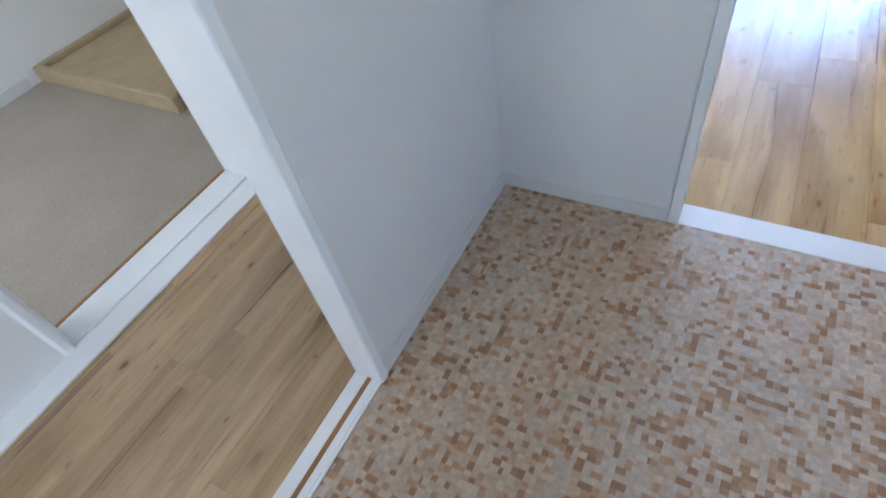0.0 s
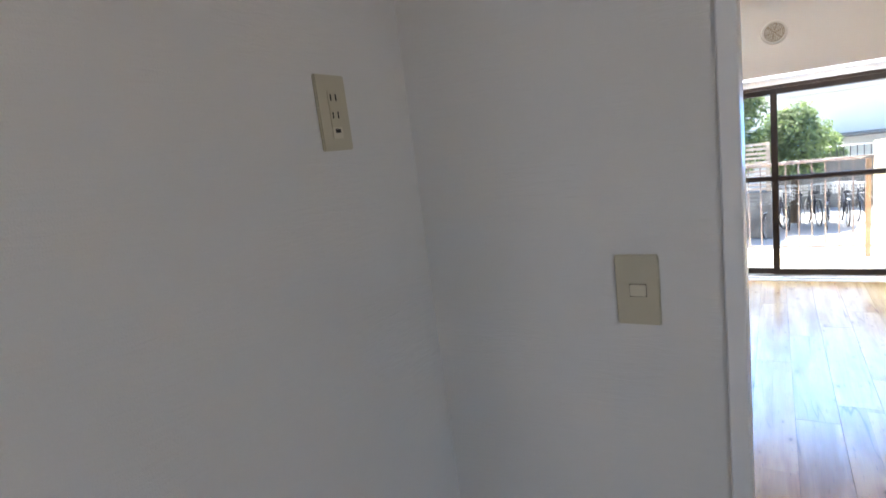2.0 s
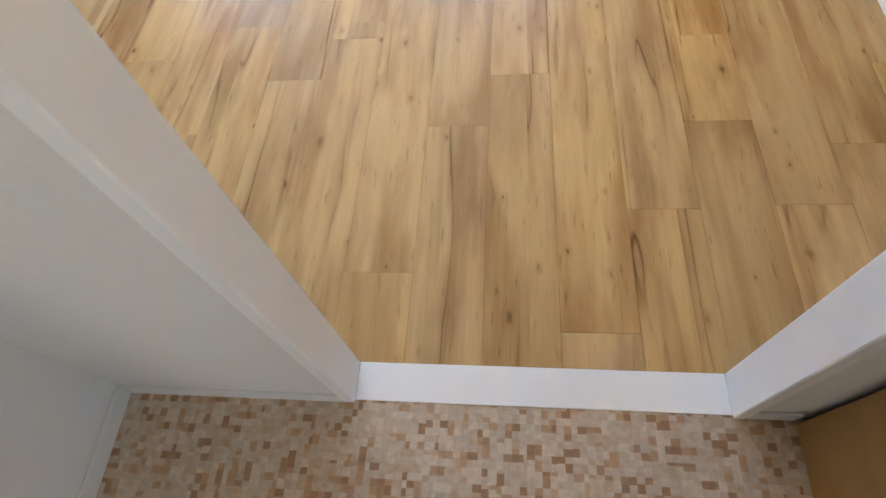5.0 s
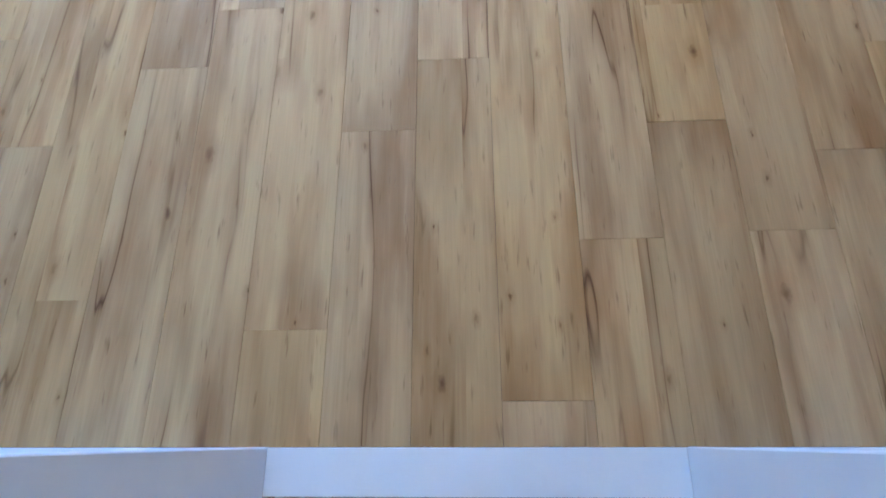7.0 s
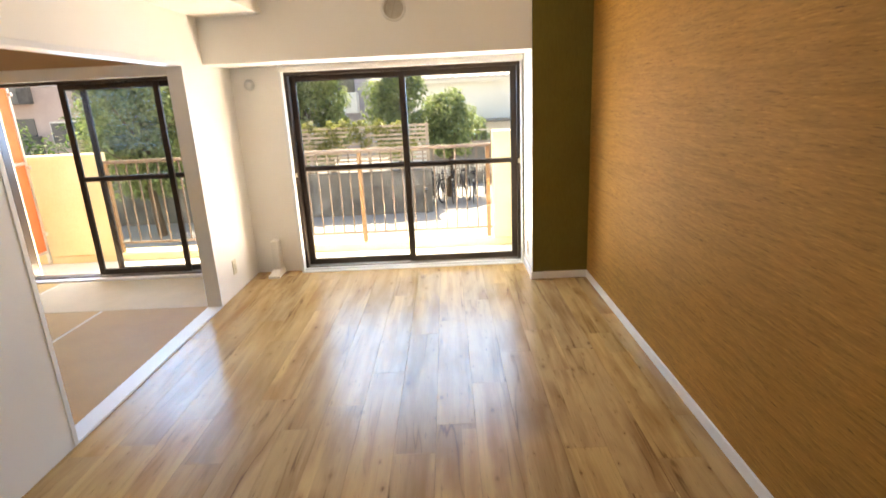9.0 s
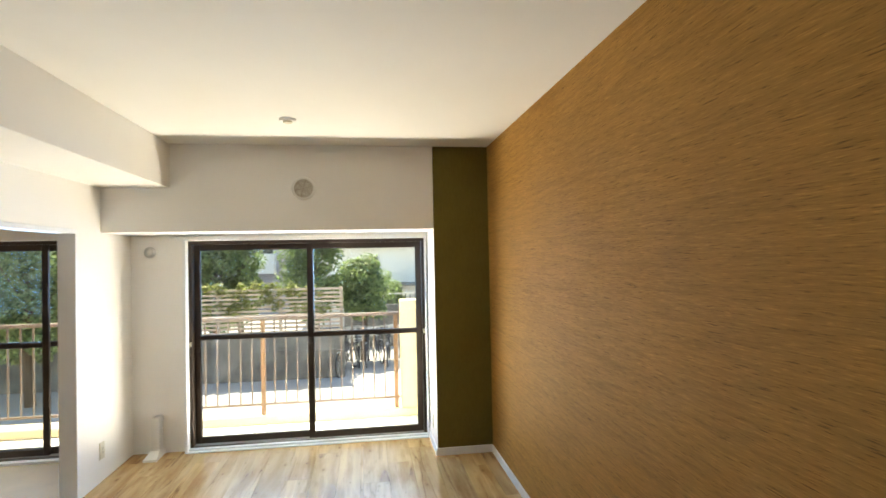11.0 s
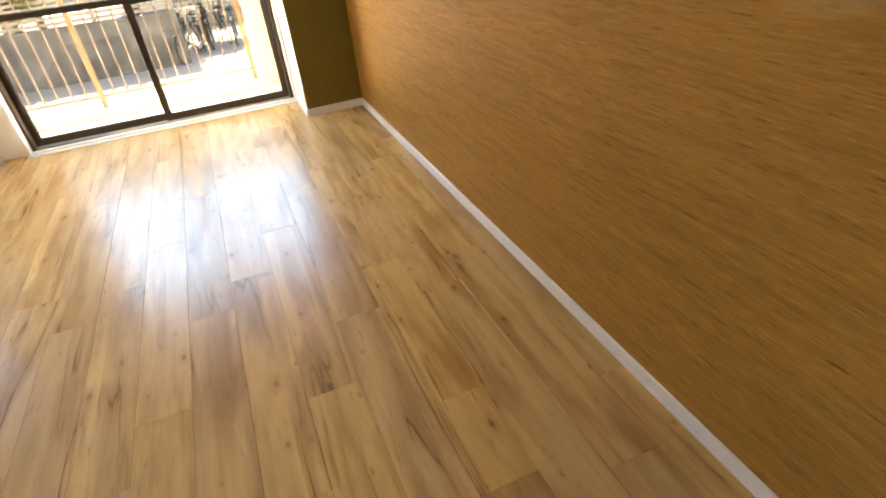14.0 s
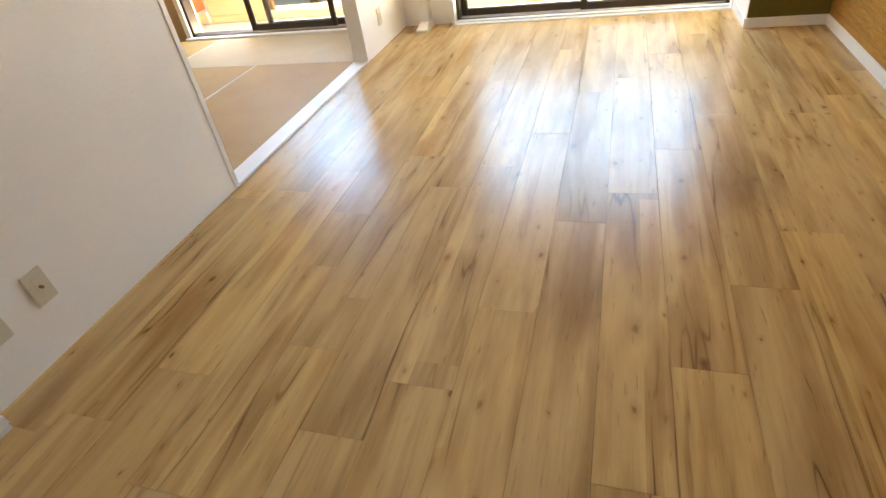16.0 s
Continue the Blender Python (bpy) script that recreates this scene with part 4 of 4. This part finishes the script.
hedge = [((rv.uniform(-24, -9.5), 18 + rv.uniform(-0.5, 0.5), rv.uniform(-0.9, 1.25)), rv.uniform(0.4, 0.6)) for _ in range(80)]
tagged(cloud_part("hedge", leaf_cloud(rv, [(Vector(c), r) for c, r in hedge], 90, 0.09), M_leafdark), "dark green clipped hedge in the distance", "hedge", kind="stuff")
hedge2 = [((rv.uniform(-8, -3.8), 21 + rv.uniform(-0.3, 0.3), rv.uniform(-0.9, 0.75)), rv.uniform(0.35, 0.5)) for _ in range(40)]
tagged(cloud_part("hedge", leaf_cloud(rv, [(Vector(c), r) for c, r in hedge2], 80, 0.09), M_leafdark), "dark green hedge before the flats", "hedge", kind="stuff")

# white house with a tiled roof
house = thing("house", (6, 26, GZ), "white rendered house with a pale tiled roof", "house")
part("wall", boxes([(-2.2, 24.0, GZ, 14.0, 32.0, 2.05)]), M_house, house)
part("eave", boxes([(-2.75, 23.55, 2.05, 14.5, 24.0, 2.17)], 0.01), M_house, house)
roof = part("roof", boxes([(-2.75, 23.5, 2.17, 14.5, 32.5, 2.24)]), M_roof, house)
rb = bmesh.new()
for row in range(16):
    y0, z0 = 23.45 + row * 0.27, 2.20 + row * 0.135
    for colm in range(58):
        x0 = -2.8 + colm * 0.30
        k = [rb.verts.new(v) for v in ((x0, y0, z0 + 0.05), (x0 + 0.15, y0, z0 + 0.11), (x0 + 0.30, y0, z0 + 0.05), (x0 + 0.30, y0 + 0.30, z0 + 0.17), (x0 + 0.15, y0 + 0.30, z0 + 0.23), (x0, y0 + 0.30, z0 + 0.17),
                                       (x0, y0, z0 - 0.02), (x0 + 0.30, y0, z0 - 0.02))]
        rb.faces.new((k[0], k[1], k[4], k[5]))
        rb.faces.new((k[1], k[2], k[3], k[4]))
        rb.faces.new((k[6], k[7], k[2], k[1], k[0]))
tagged(part("roof_tiles", rb, M_roof, roof), kind="stuff")
for x0, z0, x1, z1 in ((0.78, 1.20, 1.02, 1.66), (5.6, 0.6, 7.2, 1.6)):
    w = part("window", boxes([(x0 - 0.05, 23.95, z0 - 0.05, x1 + 0.05, 23.999, z1 + 0.05)], 0.005), M_steel, house)
    part("pane", boxes([(x0, 23.935, z0, x1, 23.951, z1)]), M_darkglass, w)
part("porch_roof", boxes([(1.4, 22.6, 0.40, 5.5, 23.99, 0.50)], 0.01), M_concrete, house, "grey porch roof")


def flats(at, x0, x1, y, top, wall_mat, label, bays, storeys, parapet_mat, first=0.9):
    b = thing("apartment_building", at, label, "apartment building")
    part("wall", boxes([(x0, y, GZ, x1, y + 9, top)]), wall_mat, b)
    part("roof", boxes([(x0 - 0.15, y - 0.15, top, x1 + 0.15, y + 9.15, top + 0.25)], 0.02), parapet_mat, b)
    step = (x1 - x0) / bays
    for s in range(storeys):
        z = GZ + first + s * 2.75
        for k in range(bays):
            xa = x0 + step * (k + 0.16)
            xb = x0 + step * (k + 0.84)
            if k % 2:
                w = part("window", boxes([(xa, y - 0.05, z + 0.6, xb, y - 0.001, z + 1.7)], 0.01), M_steel, b)
                part("pane", boxes([(xa + 0.06, y - 0.07, z + 0.66, (xa + xb) / 2 - 0.02, y - 0.051, z + 1.64)]), M_darkglass, w)
                part("pane", boxes([((xa + xb) / 2 + 0.02, y - 0.07, z + 0.66, xb - 0.06, y - 0.051, z + 1.64)]), M_darkglass, w)
            else:
                bal = part("balcony", boxes([(xa - 0.2, y - 1.0, z - 0.15, xb + 0.2, y - 0.001, z), (xa - 0.2, y - 1.0, z, xb + 0.2, y - 0.9, z + 1.05), (xa - 0.2, y - 0.9, z, xa - 0.1, y - 0.001, z + 1.05),
                                             (xb + 0.1, y - 0.9, z, xb + 0.2, y - 0.001, z + 1.05)], 0.01), parapet_mat, b)
                part("balcony_door", boxes([(xa, y - 0.04, z + 0.05, xb, y - 0.001, z + 1.9)]), M_darkglass, bal)
    return b


flats((-7, 36, GZ), -18.7, -1.9, 34.0, 10.5, M_flat, "mauve grey apartment building with white balconies", 6, 3, M_house, 2.35)
flats((-22, 30, GZ), -31.0, -15.0, 27.0, 9.0, M_pink, "pinkish apartment building with grey balconies", 7, 4, M_concrete)

screenwall = thing("mesh_fence", (3, 18.2, GZ), "low grey fence behind the parked bicycles", "fence")
part("wall", boxes([(-0.3, 18.2, GZ, 9.0, 18.32, 0.02)], 0.01), M_concrete, screenwall)
for k in range(60):
    part("bar", boxes([(-0.25 + 0.155 * k, 18.24, 0.02, -0.23 + 0.155 * k, 18.27, 0.35)]), M_blackpaint, screenwall)
part("top_rail", boxes([(-0.3, 18.235, 0.35, 9.0, 18.275, 0.39)]), M_steel, screenwall)


def bicycle(at, turn, label):
    """A city bicycle along x, standing on its wheels."""
    b = thing("bicycle", (0, 0, 0), label, "bicycle", "parked bicycles")
    for xc in (-0.52, 0.52):
        tyre = bmesh.new()
        spokes = bmesh.new()
        rim = bmesh.new()
        for k in range(22):
            a0, a1 = 2 * math.pi * k / 22, 2 * math.pi * (k + 1) / 22
            rod((xc + 0.32 * math.cos(a0), 0, 0.335 + 0.32 * math.sin(a0)), (xc + 0.32 * math.cos(a1), 0, 0.335 + 0.32 * math.sin(a1)), 0.018, None, 6, tyre)
            rod((xc + 0.298 * math.cos(a0), 0, 0.335 + 0.298 * math.sin(a0)), (xc + 0.298 * math.cos(a1), 0, 0.335 + 0.298 * math.sin(a1)), 0.008, None, 4, rim)
            if k % 2:
                rod((xc, 0, 0.335), (xc + 0.298 * math.cos(a0), 0, 0.335 + 0.298 * math.sin(a0)), 0.002, None, 3, spokes)
        w = part("wheel", spokes, M_steel, b)
        part("tyre", tyre, M_rubber, w)
        part("rim", rim, M_steel, w)
    f = bmesh.new()
    for p, q in (((-0.52, 0, 0.335), (-0.12, 0, 0.30)), ((-0.12, 0, 0.30), (-0.22, 0, 0.78)), ((-0.52, 0, 0.335), (-0.20, 0, 0.66)), ((-0.12, 0, 0.30), (0.36, 0, 0.68)),
                 ((-0.19, 0, 0.55), (0.34, 0, 0.74)), ((0.34, 0, 0.86), (0.52, 0, 0.335))):
        rod(p, q, 0.018, None, 7, f)
    part("frame", f, M_blackpaint, b)
    part("saddle", boxes([(-0.36, -0.08, 0.80, -0.10, 0.08, 0.86)], 0.025, 2), M_rubber, b)
    h = rod((0.33, -0.27, 1.0), (0.33, 0.27, 1.0), 0.014)
    rod((0.34, 0, 0.86), (0.33, 0, 1.0), 0.014, None, 8, h)
    part("handlebar", h, M_steel, b)
    k = bmesh.new()
    for zz in (0.72, 0.80, 0.88, 0.95):
        for p, q in (((0.45, -0.17), (0.75, -0.17)), ((0.75, -0.17), (0.75, 0.17)), ((0.75, 0.17), (0.45, 0.17)), ((0.45, 0.17), (0.45, -0.17))):
            rod((*p, zz), (*q, zz), 0.005, None, 4, k)
    for p in ((0.45, -0.17), (0.75, -0.17), (0.75, 0.17), (0.45, 0.17), (0.6, 0.17), (0.6, -0.17), (0.45, 0), (0.75, 0)):
        rod((*p, 0.70), (*p, 0.95), 0.005, None, 4, k)
    part("basket", k, M_steel, b)
    part("mudguard", boxes([(-0.70, -0.025, 0.675, -0.36, 0.025, 0.682)]), M_steel, b)
    b.matrix_basis = pose(*at, 0, 0, turn)
    return b


first = bicycle((-0.15, 15.3, GZ), 82, "black city bicycle with a front basket in a parked row")
for k, (x, y, a) in enumerate(((0.15, 15.4, 95), (0.45, 15.25, 86), (0.75, 15.45, 100), (1.05, 15.3, 84), (1.4, 15.5, 92), (1.75, 15.35, 98), (-0.05, 14.3, 70))):
    copy_thing(first, pose(x, y, GZ, 0, 4 * (k % 3 - 1), a))


# ---------------------------------------------------------------- tatami mats
def mat_of(x0, y0, x1, y1, mat, label):
    t = thing("tatami_mat", ((x0 + x1) / 2, (y0 + y1) / 2, -0.02), label, "tatami mat", "tatami mats")
    part("rush_cover", boxes([(x0 + 0.012, y0 + 0.002, -0.02, x1 - 0.012, y1 - 0.002, 0.0)], 0.002), mat, t)
    part("border", boxes([(x0 + 0.001, y0 + 0.002, -0.02, x0 + 0.012, y1 - 0.002, 0.0005)], 0.001), M_matedge, t)
    part("border", boxes([(x1 - 0.012, y0 + 0.002, -0.02, x1 - 0.001, y1 - 0.002, 0.0005)], 0.001), M_matedge, t)


mat_of(-3.30, 3.85, -1.60, 4.62, M_mat_sheen, "woven rush tatami mat with window sheen in its colour")
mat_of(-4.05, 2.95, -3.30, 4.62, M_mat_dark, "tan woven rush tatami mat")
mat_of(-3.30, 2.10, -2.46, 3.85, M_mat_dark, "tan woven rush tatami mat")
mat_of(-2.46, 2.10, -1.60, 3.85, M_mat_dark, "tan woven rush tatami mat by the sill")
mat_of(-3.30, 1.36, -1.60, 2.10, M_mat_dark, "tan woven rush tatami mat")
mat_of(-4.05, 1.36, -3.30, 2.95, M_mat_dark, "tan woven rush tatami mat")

# ---------------------------------------------------------------- floor planks
PW, PL = 0.1854, 1.22
meshes = {}


def plank(parent, x0, x1, y0, y1, mat):
    """One plank with eased top edges; planks of one size share a mesh."""
    key = (round(x1 - x0, 4), round(y1 - y0, 4), mat.name)
    if key not in meshes:
        a, b, e, t = (x1 - x0) / 2 - 0.0003, (y1 - y0) / 2 - 0.0003, 0.0005, 0.0006
        v = [(sx * (a - i), sy * (b - i), z) for i, z in ((0, -0.005), (0, -t), (e, 0.0)) for sx, sy in ((-1, -1), (1, -1), (1, 1), (-1, 1))]
        f = [(8, 9, 10, 11)] + [(r + k, r + (k + 1) % 4, r + 4 + (k + 1) % 4, r + 4 + k) for r in (0, 4) for k in range(4)]
        me = bpy.data.meshes.new("plank")
        me.from_pydata(v, [], f)
        me.materials.append(mat)
        meshes[key] = me
    ob = new("plank", meshes[key])
    ob.location = ((x0 + x1) / 2, (y0 + y1) / 2, 0)
    ob.parent = parent


JOINT = {-8: 0.80, -7: 0.87, -6: 1.065, -5: 0.72, -4: 0.0, -3: 0.946, -2: 1.135, -1: 0.240, 0: 0.733, 1: 0.940, 2: 0.088, 3: 0.435, 4: 0.732, 5: 0.447, 6: 0.643, 7: 0.942}


def lay(parent, xa, xb, ya, yb, first_col, last_col, joints, mat):
    for c in range(first_col, last_col + 1):
        x0, x1 = max(xa, c * PW), min(xb, (c + 1) * PW)
        if x1 - x0 < 0.012:
            continue
        y = joints.get(c, (c * 0.4142) % 1 * PL)
        while y > ya:
            y -= PL
        while y < yb:
            y0, y1 = max(ya, y), min(yb, y + PL)
            if y1 - y0 > 0.01:
                plank(parent, x0, x1, y0, y1, mat)
            y += PL


lay(floor, XL, XR, 0.0005, YW, -9, 7, JOINT, M_plank)
lay(hall_floor, -1.53, -0.752, KY0, -0.09, -9, -4, {}, M_hallplank)
